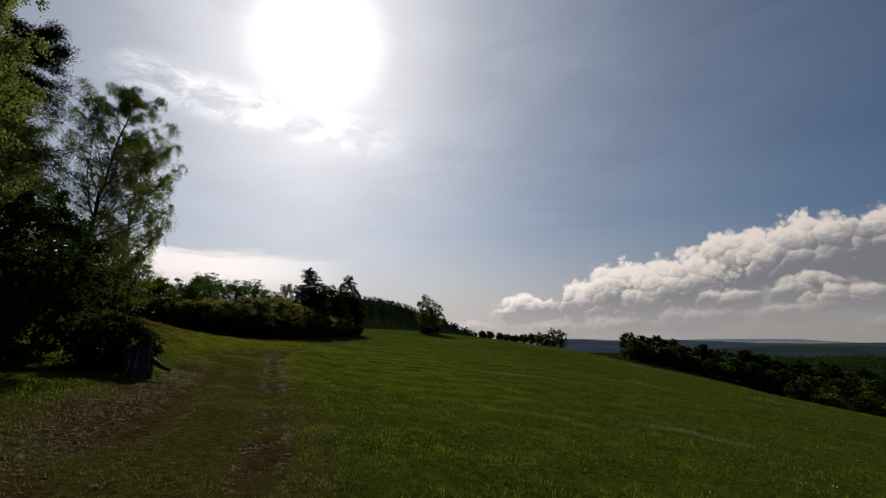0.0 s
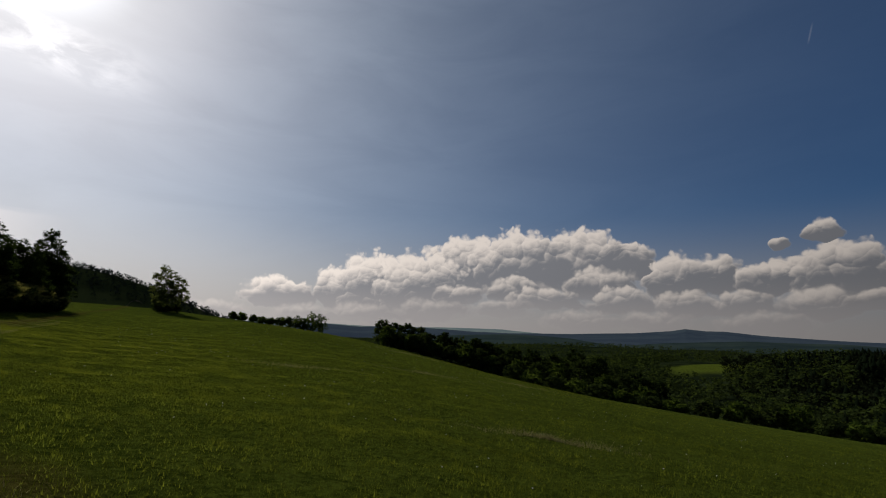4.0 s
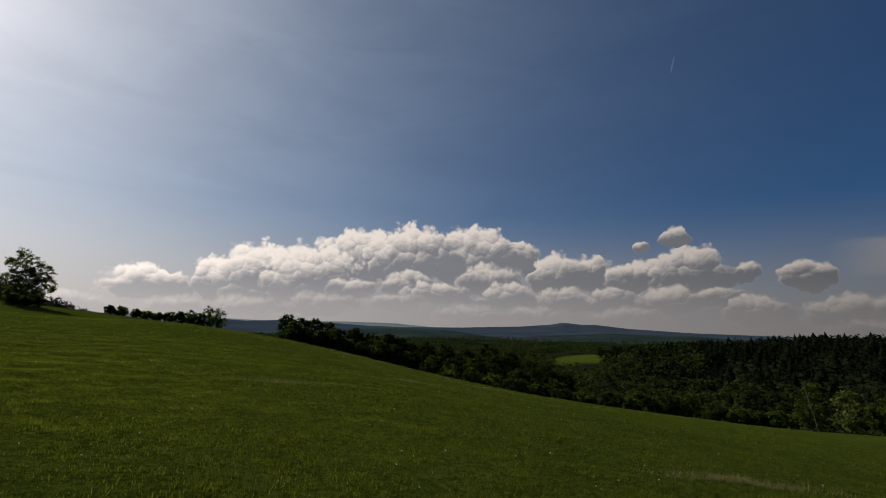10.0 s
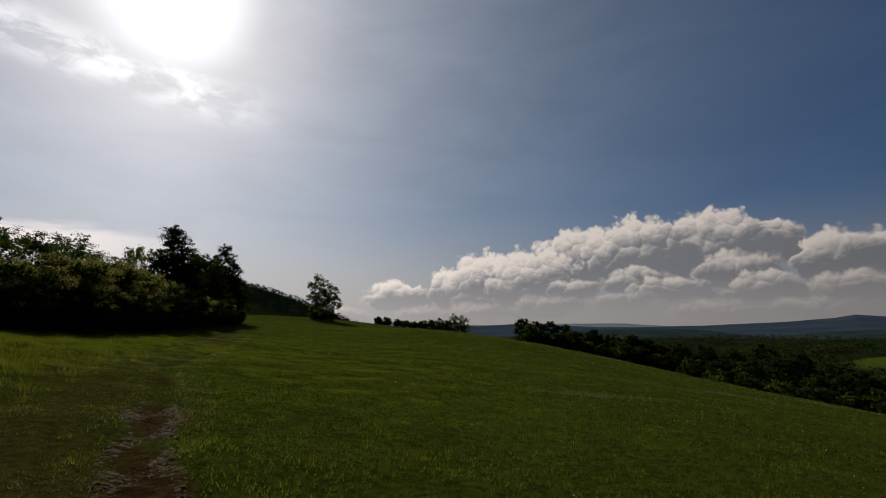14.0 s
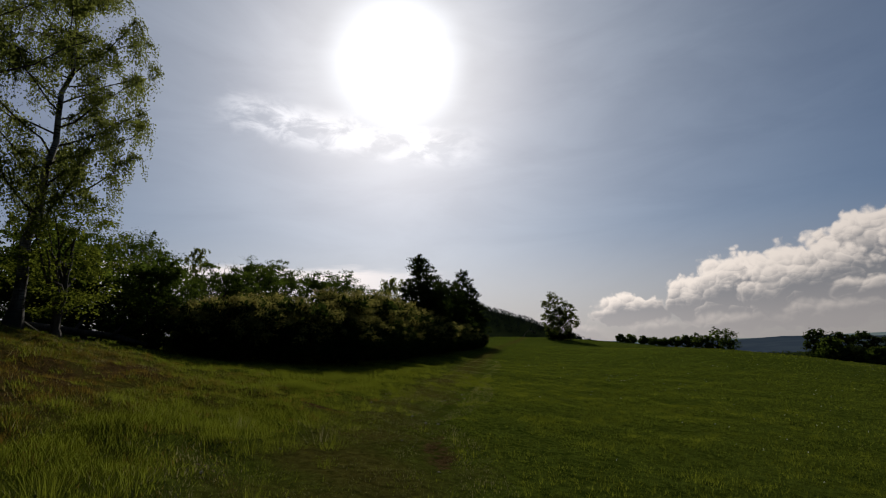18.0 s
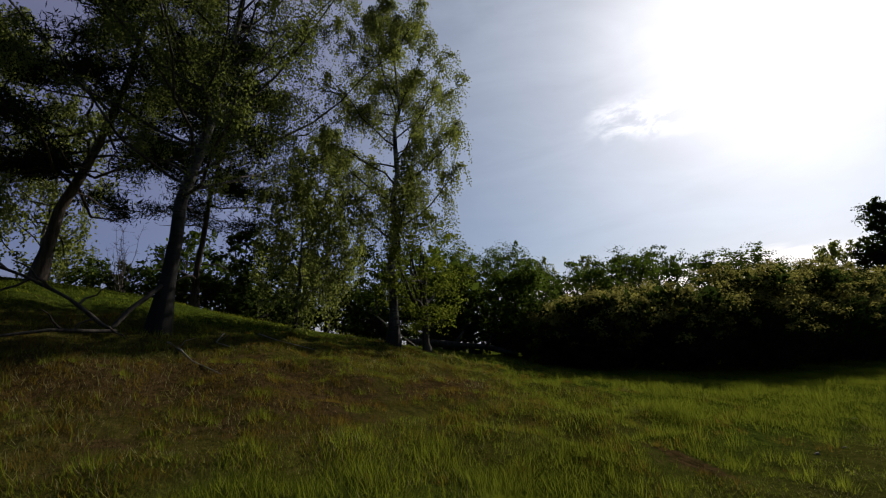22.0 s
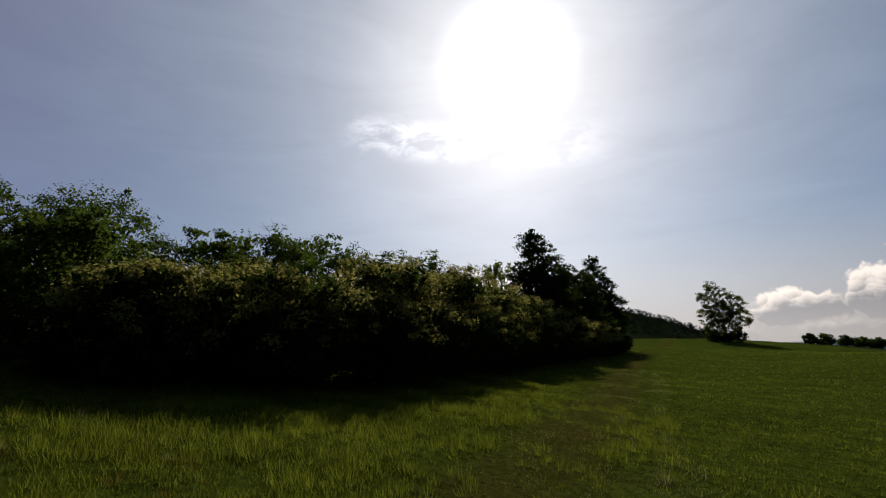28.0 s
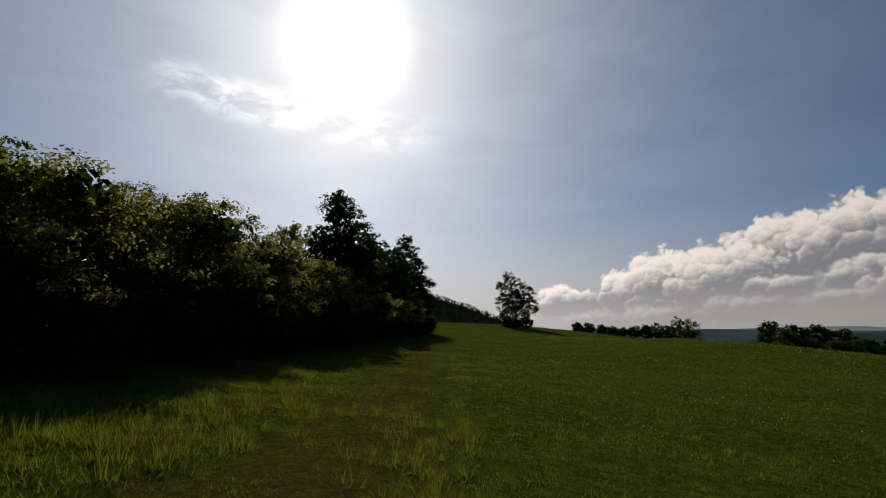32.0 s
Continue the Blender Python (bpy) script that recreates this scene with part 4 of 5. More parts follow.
# ---------------------------------------------------------------- trees on the bank
birch(-20.8, 29.5, 11.9, 3.2, 3, lean=(-0.15, 0.25), label="tall slender silver birch with hanging twigs on the bank", limbs=36, strands=36, per=64, leaf=0.042, start=0.22, hang=1.25)
birch(-28.6, 29.9, 10.2, 2.7, 4, label="smaller silver birch with drooping twigs behind the tall one", start=0.15, limbs=30, strands=16, per=52, leaf=0.065)
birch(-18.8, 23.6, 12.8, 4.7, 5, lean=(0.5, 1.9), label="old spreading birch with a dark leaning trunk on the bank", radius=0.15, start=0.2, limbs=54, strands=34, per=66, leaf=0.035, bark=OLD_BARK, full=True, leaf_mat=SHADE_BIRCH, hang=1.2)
pine(-24.6, 20.6, 13.5, 4.4, 6, lean=(1.6, 2.9), label="dark Scots pine with a leaning bare trunk", radius=0.16, dead=10, start=0.2, limbs=64, tufts=14)
pine(-27.0, 24.6, 11.5, 3.4, 26, lean=(0.6, 0.9), label="dark Scots pine crowding behind the old birch", radius=0.12, dead=5, start=0.3, limbs=44, tufts=12)
birch(-21.6, 26.9, 4.6, 1.9, 14, label="low leafy birch under the old one", start=0.12, limbs=24, strands=11, per=40, leaf=0.058, lean=(0.2, 0.1))
birch(-27.0, 18.2, 9.5, 2.6, 15, label="light green birch behind the pines", start=0.15, limbs=30, strands=16, per=46, leaf=0.06)
birch(-30.5, 19.5, 8.5, 3.2, 35, label="light green birch standing behind the bank", start=0.1, limbs=30, strands=14, per=40, leaf=0.07)
birch(-23.5, 17.0, 11.5, 3.0, 16, label="leafy birch at the back of the bank", start=0.2, limbs=32, strands=16, per=46, leaf=0.06)
birch(-15.5, 13.5, 11.0, 3.2, 17, label="tall birch standing over the track", start=0.2, limbs=34, strands=14, per=44, leaf=0.065)
birch(-17.6, 16.2, 8.6, 2.6, 18, label="leafy birch with low boughs beside the track", start=0.08, limbs=30, strands=12, per=44, leaf=0.07)
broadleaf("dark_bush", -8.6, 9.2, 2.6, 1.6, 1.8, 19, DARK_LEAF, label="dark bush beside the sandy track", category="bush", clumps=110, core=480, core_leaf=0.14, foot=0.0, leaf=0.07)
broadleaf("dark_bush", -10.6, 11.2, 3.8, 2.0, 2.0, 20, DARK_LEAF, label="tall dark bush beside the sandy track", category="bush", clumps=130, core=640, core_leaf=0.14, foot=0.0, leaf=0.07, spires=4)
broadleaf("young_tree", -20.5, 30.5, 4.3, 1.45, 1.45, 7, YOUNG_LEAF, label="young broadleaf tree in bright yellow-green leaf", foot=0.12, clumps=90, per=110, leaf=0.045, clump=0.36)
broadleaf("young_tree", -24.6, 33.6, 4.8, 1.9, 1.9, 27, SHRUB_LEAF, label="young leafy tree at the edge of the wood", foot=0.02, clumps=110, per=100, leaf=0.05, core=360)
broadleaf("round_shrub", -25.6, 37.6, 5.3, 2.5, 2.5, 8, SHRUB_LEAF, label="round dark green shrub tree beside the hedge", clumps=240, per=90, spires=3, core=1800, foot=0.0, leaf=0.052, core_leaf=0.16)

# small wood behind the bank
WOOD = ((-33.5, 24.5, 4.6, 2.0), (-36.5, 28.0, 5.2, 2.2), (-33.0, 30.5, 4.6, 2.0), (-35.0, 34.0, 6.5, 2.4), (-31.0, 34.5, 5.5, 2.2), (-38.0, 38.0, 6.5, 2.6), (-33.0, 40.0, 5.5, 2.4), (-30.0, 26.6, 4.2, 1.8), (-27.6, 34.8, 4.6, 2.0), (-30.0, 37.5, 4.6, 2.2), (-40.0, 32.0, 7.5, 2.8), (-41.0, 24.0, 6.0, 2.6), (-38.0, 20.0, 4.0, 2.2))
for i, (x, y, h, r) in enumerate(WOOD):
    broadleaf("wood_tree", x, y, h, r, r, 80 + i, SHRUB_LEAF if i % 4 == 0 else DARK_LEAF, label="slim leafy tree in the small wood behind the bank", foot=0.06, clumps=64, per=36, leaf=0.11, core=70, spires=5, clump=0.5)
birch(-47.8, 69.0, 11.6, 1.6, 30, leaf=0.14, label="far birch rising above the scrub", near=False, start=0.45, limbs=18, strands=8, per=20)
birch(-52.5, 66.0, 11.8, 2.6, 31, leaf=0.14, label="far birch with a thin crown above the scrub", near=False, start=0.35, limbs=22, strands=8, per=20)

# hedge along the meadow
HEDGE = ((-18.9, 35.4, 2.6, 1.9), (-18.0, 38.0, 3.2, 2.5), (-17.0, 41.3, 3.8, 3.0), (-16.9, 45.0, 4.1, 3.1), (-17.0, 49.0, 4.2, 3.1), (-16.9, 52.8, 4.1, 3.0), (-16.8, 56.6, 3.8, 2.9), (-16.5, 60.6, 3.5, 2.7), (-16.1, 65.0, 3.3, 2.5), (-15.8, 69.5, 3.1, 2.4), (-15.5, 74.0, 2.7, 2.2), (-15.0, 78.0, 2.1, 1.8))
for i, (x, y, h, r) in enumerate(HEDGE):
    turn = np.random.RandomState(500 + i)
    masses = [(0.0, 0.0, 0.36 * h, 0.93 * r, 0.40 * h)]
    for k in range(9):  # rounded heads of blossom; dark leaves paint the shade below them
        q, far = k * 2.4 + turn.uniform(-0.4, 0.4), r * turn.uniform(0.15, 0.78)
        masses.append((math.cos(q) * far, math.sin(q) * far, h * (0.84 - 0.34 * (far / r) ** 2) * turn.uniform(0.88, 1.0), r * turn.uniform(0.30, 0.46), h * turn.uniform(0.13, 0.20)))
    ob = broadleaf("hedge_shrub", x, y, h, r, r * 1.05, 40 + i, HEDGE_LEAF, label="dense blossoming hedge shrub along the meadow edge", category="shrub", near=True, clumps=400, per=76, foot=0.0, leaf=0.048, core=3600, clump=0.30, core_leaf=0.17, skirt=0.52, shade_mat=DARK_LEAF, domes=masses)
    tagged(ob, group="hedge along the meadow")
BACK = ((-22.0, 35.6, 4.1), (-21.8, 39.0, 4.5), (-22.2, 42.4, 5.6), (-23.2, 46.2, 6.5), (-22.4, 49.5, 6.0), (-21.8, 52.6, 6.7), (-21.6, 55.6, 6.2), (-21.2, 59.0, 5.5), (-20.8, 63.0, 5.0))
for i, (x, y, h) in enumerate(BACK):
    turn = np.random.RandomState(520 + i)
    masses = [(0.0, 0.0, 0.42 * h, 1.9, 0.42 * h)]
    for k in range(9):
        q, far = k * 2.4 + turn.uniform(-0.5, 0.5), turn.uniform(0.1, 1.7)
        masses.append((math.cos(q) * far, math.sin(q) * far, h * (0.88 - 0.09 * far) * turn.uniform(0.86, 1.04), turn.uniform(0.4, 0.9), turn.uniform(0.3, 0.7)))
    ob = broadleaf("tall_shrub", x, y, h, 2.2, 2.3, 60 + i, SHRUB_LEAF, label="tall green shrub rising behind the hedge", category="shrub", near=True, clumps=260, per=60, spires=0, core=1700, foot=0.0, leaf=0.062, core_leaf=0.13, clump=0.34, domes=masses)
    tagged(ob, group="tall shrubs behind the hedge")
broadleaf("broadleaf_tree", -17.7, 60.6, 8.7, 2.4, 2.4, 70, DARK_LEAF, label="dark dense tree at the end of the hedge", clumps=620, per=66, core=2600, core_leaf=0.24, leaf=0.085, clump=0.4, foot=0.1, spires=0,
          domes=((0.0, 0, 8.3, 0.8, 0.9), (0.1, 0, 7.8, 0.9, 1.0), (0.8, 0.2, 7.0, 1.1, 1.0), (-0.4, 0, 6.2, 1.2, 1.2), (1.2, 0.2, 5.7, 1.4, 1.2), (0.2, 0, 4.6, 1.9, 1.6), (1.5, 0.1, 4.0, 1.7, 1.6), (0.6, 0, 2.3, 2.4, 2.2)))
broadleaf("broadleaf_tree", -17.2, 84.5, 10.6, 2.4, 2.4, 71, DARK_LEAF, label="dark tapering tree beyond the hedge", clumps=520, per=62, core=2400, core_leaf=0.3, leaf=0.11, clump=0.5, foot=0.1,
          domes=((-0.1, 0, 10.0, 0.7, 1.0), (-0.1, 0, 9.6, 0.7, 1.1), (0.3, 0.2, 8.5, 1.1, 1.2), (-0.7, 0, 7.9, 1.1, 1.3), (0.7, 0, 6.7, 1.7, 1.5), (-0.9, 0, 6.0, 1.7, 1.7), (1.0, 0, 4.6, 2.1, 1.8), (-0.6, 0, 3.4, 2.4, 2.2), (1.4, 0, 2.2, 2.2, 2.2)))
broadleaf("broadleaf_tree", -17.0, 71.5, 8.0, 2.4, 3.0, 72, DARK_LEAF, label="dark lower tree between two tall ones", clumps=330, per=66, core=1900, core_leaf=0.26, leaf=0.1, clump=0.45, foot=0.0,
          domes=((-0.4, 0, 6.9, 1.1, 1.1), (0.8, 0, 5.8, 1.4, 1.4), (-0.8, 0, 5.4, 1.4, 1.4), (0.2, 0, 3.8, 2.2, 2.0), (0.9, 0, 2.0, 2.4, 2.0)))
birch(-20.2, 60.0, 6.6, 1.3, 73, label="thin birch with hanging twigs beside the dark tree", start=0.5, limbs=14, strands=9, per=24, leaf=0.10)

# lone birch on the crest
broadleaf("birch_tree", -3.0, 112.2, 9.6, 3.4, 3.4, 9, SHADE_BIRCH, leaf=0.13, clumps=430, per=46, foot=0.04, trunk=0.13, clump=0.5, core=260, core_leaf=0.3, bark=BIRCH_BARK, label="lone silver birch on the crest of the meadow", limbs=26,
          domes=((-0.9, 0, 8.5, 0.9, 1.1), (-1.6, 0.3, 6.6, 1.5, 1.5), (0.2, 0, 7.0, 1.1, 1.3), (1.4, -0.3, 5.4, 1.6, 1.5), (-0.4, 0, 4.4, 1.9, 1.5), (-2.2, 0.2, 4.0, 1.2, 1.6), (2.4, 0, 3.6, 1.1, 1.5), (-0.2, 0, 2.0, 2.5, 1.5)))
for k, (x, y, h) in enumerate(((-4.6, 112.6, 1.7), (-3.2, 111.6, 1.4), (-1.6, 112.4, 1.9))):
    broadleaf("low_bush", x, y, h, 1.3, 1.2, 540 + k, DARK_LEAF, label="dark low bush at the foot of the lone birch", category="bush", clumps=46, per=44, foot=0.0, leaf=0.10, clump=0.35, core=120, trunk=0.03)


# ---------------------------------------------------------------- undergrowth and dead wood on the bank
UNDER = ((-22.8, 36.6, 2.2), (-20.6, 37.2, 2.0), (-26.2, 26.8, 1.3), (-28.0, 24.2, 1.5), (-29.6, 28.4, 1.6), (-26.4, 31.6, 2.6), (-29.4, 31.8, 3.0), (-28.2, 35.8, 3.0), (-31.5, 21.8, 2.4), (-24.2, 34.6, 2.4), (-33.0, 27.0, 3.2), (-32.0, 32.8, 3.2))
for i, (x, y, h) in enumerate(UNDER):
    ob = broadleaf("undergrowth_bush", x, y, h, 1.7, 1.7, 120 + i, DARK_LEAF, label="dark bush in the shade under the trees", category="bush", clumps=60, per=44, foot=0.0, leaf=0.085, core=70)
    tagged(ob, group="undergrowth of the small wood")
broadleaf("low_bush", -19.9, 34.6, 0.95, 0.6, 0.6, 140, YOUNG_LEAF, label="small light green bush in the long grass", category="bush", clumps=34, per=60, foot=0.0, leaf=0.05, clump=0.2, trunk=0.02)


def lying(name, points, r0, r1, mat, label, category, twigs=(), seed=0, lift=0.0):
    """A branch or log along points (x, y, height over the ground), with side twigs as parts."""
    rng = np.random.RandomState(seed)
    pts = np.array([(x, y, z_at(x, y) + h + lift) for x, y, h in points])
    t = np.linspace(0, 1, len(pts))
    u = np.linspace(0, 1, len(pts) * 4)
    line = np.stack([np.interp(u, t, pts[:, c]) for c in range(3)], 1)
    line += np.cumsum(rng.normal(size=line.shape), 0) * r0 * 0.10
    o = line[0].copy()
    ob = new(name)
    ob.location = o
    s = Shape()
    s.tube(line - o, np.linspace(r0, r1, len(u)) * rng.uniform(0.88, 1.12, len(u)), 8)
    s.make("stem", mat, ob, True)
    for k, (at, dx, dy, dz) in enumerate(twigs):
        a = line[int(at * (len(u) - 1))] - o
        s = Shape()
        s.tube(bend(rng, a, a + np.array([dx, dy, dz]), 6, 0.03), np.linspace(r0 * 0.5, r1 * 0.5, 6), 6)
        s.make("side_branch", mat, ob, True)
    return tagged(ob, label, category)


lying("fallen_bough", ((-18.75, 23.75, 1.1), (-18.35, 23.15, 0.45), (-18.2, 22.9, 0.12), (-18.3, 22.3, 0.5), (-18.5, 21.6, 0.85), (-18.7, 20.8, 1.0)), 0.05, 0.018, DARK_BARK, "dark broken bough fallen at the foot of the old birch", "branch",
      ((0.45, 0.2, 0.35, -0.25), (0.5, 0.1, -0.3, -0.25), (0.6, -0.1, 0.35, 0.35), (0.7, 0.3, -0.5, 0.4), (0.8, 0.2, -0.7, -0.6), (0.9, 0.1, -0.5, 0.5)), 1)
lying("fallen_bough", ((-18.2, 23.0, 0.1), (-17.6, 22.2, 0.12), (-17.2, 21.2, 0.1), (-16.9, 20.2, 0.12)), 0.035, 0.014, DARK_BARK, "dark dead bough lying on the bank", "branch", ((0.3, 0.3, -0.3, 0.3), (0.6, -0.2, -0.4, 0.3)), 2)
lying("fallen_branch", ((-17.95, 23.8, 0.08), (-17.2, 24.0, 0.06), (-16.66, 24.13, 0.05), (-15.9, 24.5, 0.03)), 0.020, 0.007, DEAD_WOOD, "pale bare branch lying on the bank", "branch", ((0.25, 0.1, 0.3, 0.15),), 3)
lying("fallen_branch", ((-18.9, 24.8, 0.07), (-18.3, 24.6, 0.06), (-17.75, 24.8, 0.04)), 0.016, 0.007, DEAD_WOOD, "pale bare branch lying on the bank", "branch", ((0.5, 0.25, 0.2, 0.1),), 4)
lying("fallen_branch", ((-19.6, 25.6, 0.06), (-19.0, 25.9, 0.08), (-18.6, 26.6, 0.04)), 0.016, 0.007, DEAD_WOOD, "short pale branch lying behind the bank's edge", "branch", (), 5)
lying("fallen_log", ((-22.9, 31.0, 0.16), (-22.6, 32.4, 0.20), (-22.0, 33.6, 0.22), (-21.4, 34.6, 0.10)), 0.13, 0.08, DARK_BARK, "dark fallen log at the edge of the wood", "log", ((0.4, -0.3, 0.6, 0.5), (0.7, 0.5, 0.1, 0.4)), 6)
lying("leaning_stick", ((-21.9, 29.5, 0.75), (-21.5, 29.9, 0.42), (-21.1, 30.5, 0.03)), 0.030, 0.018, DEAD_WOOD, "pale broken stick leaning beside the tall birch", "branch", (), 7)
lying("bent_sapling", ((-10.2, 119.5, 0.0), (-9.9, 119.6, 0.7), (-9.1, 119.7, 1.25), (-8.2, 119.8, 1.2), (-7.6, 119.9, 0.75)), 0.09, 0.05, DARK_BARK, "bent leafless sapling on the crest", "tree", ((0.55, -0.2, 0.1, 0.5),), 8)


def stump(x, y, turn, length, radius, seed, label):
    """A short thick stump: ridged bark, a hollowed top and a splintered limb."""
    rng = np.random.RandomState(seed)
    ob = new("tree_stump")
    ob.location, ob.rotation_euler = (x, y, z_at(x, y) - 0.05), (0, radians(-84), radians(turn))
    sides, rings = 26, 7
    t = np.arange(sides) * 2 * math.pi / sides
    ridge_ = 1 + 0.09 * np.cos(t * 7 + 0.6) + rng.normal(size=sides) * 0.05
    u = np.linspace(0, 1, rings)
    flare = 1.18 - 0.30 * u + rng.normal(size=rings) * 0.015
    r = radius * flare[:, None] * ridge_[None]
    shell = np.stack([np.repeat(u[:, None] * length, sides, 1), np.cos(t)[None] * r, np.sin(t)[None] * r * 0.94], -1)
    i, j = np.arange(rings - 1)[:, None] * sides, np.arange(sides)[None]
    k = (j + 1) % sides
    s = Shape()
    s.add(shell.reshape(-1, 3), np.stack([i + j, i + k, i + sides + k, i + sides + j], -1).reshape(-1, 4))
    s.make("bark", DARK_BARK, ob, True)
    for q in np.arange(9) * 0.7 + rng.uniform(-0.2, 0.2, 9):  # pale strips where the bark peels
        a, b = rng.uniform(0.05, 0.35), rng.uniform(0.6, 0.98)
        w = np.linspace(a, b, 5)
        rr = radius * (1.22 - 0.30 * w)
        strip = Shape()
        strip.tube(np.stack([w * length, np.cos(q + rng.normal(size=5) * 0.04) * rr, np.sin(q) * rr * 0.94], 1), np.array([0.008, 0.02, 0.024, 0.02, 0.010]), 5)
        strip.make("peeling_strip", DEAD_WOOD, ob, True)
    for end, depth, name in ((0, 0.09, "foot"), (rings - 1, -0.05, "broken_end")):
        loop = shell[end]
        inner = loop * [1, 0.62, 0.62] + [depth, 0, 0]
        mid = loop.mean(0) + [depth * 1.4, 0, 0]
        s = Shape()
        a, b = np.arange(sides), (np.arange(sides) + 1) % sides
        s.add(np.concatenate([loop * [1, 0.995, 0.995], inner, mid[None]]), np.stack([a, b, b + sides, a + sides], 1))
        s.f.append(np.stack([a + sides, b + sides, np.full(sides, 2 * sides)], 1))
        s.make(name, DEAD_WOOD, ob)
    s = Shape()
    s.tube(bend(rng, (0.42, -radius * 0.6, 0.0), (0.22, -radius - 0.45, -radius * 0.35), 7, 0.03), np.linspace(0.075, 0.035, 7), 8)
    s.make("side_branch", DARK_BARK, ob, True)
    return tagged(ob, label, "stump")


stump(-6.6, 10.4, 82, 0.72, 0.24, 160, "dark tree stump with pale peeling bark beside the sandy track")
broadleaf("dark_bush", -7.6, 11.0, 1.25, 0.9, 0.9, 161, DARK_LEAF, label="low dark bush overhanging the tree stump", category="bush", clumps=70, core=160, foot=0.0, leaf=0.06, clump=0.3, core_leaf=0.16, trunk=0.03)


def bare_shrub(x, y, height, seed, label):
    """A leafless shrub of thin forked stems."""
    rng = np.random.RandomState(seed)
    ob = new("bare_shrub")
    ob.location = (x, y, z_at(x, y))
    for k in range(13):
        a, r = rng.uniform(0, 6.283), rng.uniform(0.05, 0.24) * height
        tip = np.array([math.cos(a) * r, math.sin(a) * r, height * rng.uniform(0.6, 1.0)])
        line = bend(rng, (0, 0, 0), tip, 7, 0.05)
        s = Shape()
        s.tube(line, np.linspace(0.022, 0.004, 7), 5)
        for q in range(14):
            b = line[rng.randint(3, 7)]
            s.tube(bend(rng, b, b + rng.normal(size=3) * 0.045 * height * np.array([1, 1, 0.5]) + [0, 0, 0.05 * height], 4, 0.02), np.linspace(0.006, 0.002, 4), 4)
        s.make("stem", DARK_BARK, ob)
    return tagged(ob, label, "shrub")


bare_shrub(-29.6, 22.2, 3.0, 150, "leafless twiggy shrub behind the bank")
bare_shrub(-22.2, 41.6, 5.1, 151, "dry leafless shrub standing out of the hedge")
bare_shrub(-23.4, 41.0, 4.6, 152, "dry twiggy shrub standing out of the hedge")


# ---------------------------------------------------------------- grass
LINE_X, LINE_Y = (0.0, -3.3, -5.6, -7.4, -8.5, -9.3), (0.0, 6.7, 14.2, 20.6, 24.7, 34.2)


def from_walk(x, y):
    """Distance from the line that is walked."""
    best = np.full(len(x), 1e9)
    for k in range(len(LINE_X) - 1):
        ax, ay, bx, by = LINE_X[k], LINE_Y[k], LINE_X[k + 1], LINE_Y[k + 1]
        t = np.clip(((x - ax) * (bx - ax) + (y - ay) * (by - ay)) / ((bx - ax) ** 2 + (by - ay) ** 2), 0, 1)
        best = np.minimum(best, np.hypot(x - ax - t * (bx - ax), y - ay - t * (by - ay)))
    return best


def blades(name, n, box, lo, hi, width, tall, seed, mat, label, patches=None):
    """Blades of grass, each a bent sliver, scattered over part of the meadow."""
    rng = np.random.RandomState(seed)
    if patches is None:
        x, y = rng.uniform(box[0], box[1], n), rng.uniform(box[2], box[3], n)
        d = from_walk(x, y)
        keep = (d >= lo) & (d < hi)
        x, y = x[keep], y[keep]
        bare = soil_amount(x, y)
        keep = (bare + rng.normal(size=len(x)) * 0.25 < 0.42) & (rng.rand(len(x)) > 0.45 * dry_amount(x, y))
        x, y = x[keep], y[keep]
    else:
        k = rng.randint(0, len(patches), n)
        c = np.array(patches)[k]
        r = np.sqrt(rng.rand(n)) if tall < 0.12 else np.abs(rng.normal(size=n)) * 0.62
        a = rng.uniform(0, 6.283, n)
        u, v = np.cos(a) * r * c[:, 2], np.sin(a) * r * c[:, 3]
        t = np.radians(c[:, 4])
        x, y = c[:, 0] + u * np.cos(t) - v * np.sin(t), c[:, 1] + u * np.sin(t) + v * np.cos(t)
        if mat == GRASS:
            keep = (from_walk(x, y) > 1.1) & (soil_amount(x, y) < 0.35) & (swell(x, y, 1.3, 47) + rng.normal(size=len(x)) * 0.4 > -0.35)
            x, y = x[keep], y[keep]
        if mat == HEATH:
            keep = swell(x, y, 0.8, 45) + 0.6 * swell(x, y, 2.0, 46) + rng.normal(size=len(x)) * 0.3 > -0.1
            x, y = x[keep], y[keep]
    n = len(x)
    side = x - track_x(y)
    tread = np.exp(-((side + 0.9) / 1.5) ** 2)
    lush = smooth(-4.0, -6.5, side) * smooth(19, 23, y) * smooth(60, 46, y) * smooth(-24, -15, x)
    if patches is not None:
        lush = lush * 0
    tuft = 0.85 + 0.28 * swell(x, y, 0.9, 41) + 0.3 * swell(x, y, 3.4, 42)
    h = tall * np.clip(tuft, 0.3, 1.7) * (1 - 0.5 * tread) * (1 + 0.8 * lush) * rng.uniform(0.5, 1.25, n)
    z = land(x, y) - 0.015
    a = rng.uniform(0, 6.283, n)
    lean = rng.uniform(0.3, 1.5, n) * h
    dx, dy = np.cos(a), np.sin(a)
    w = width * rng.uniform(0.6, 1.3, n)
    base = np.stack([x, y, z], 1)
    across = np.stack([-dy, dx, np.zeros(n)], 1) * w[:, None] / 2
    tip = base + np.stack([dx * lean, dy * lean, h], 1)
    s = Shape()
    s.add(np.stack([base - across, base + across, tip], 1).reshape(-1, 3), np.arange(n * 3).reshape(-1, 3))
    return tagged(s.make(name, mat), label, "grass", kind="stuff")


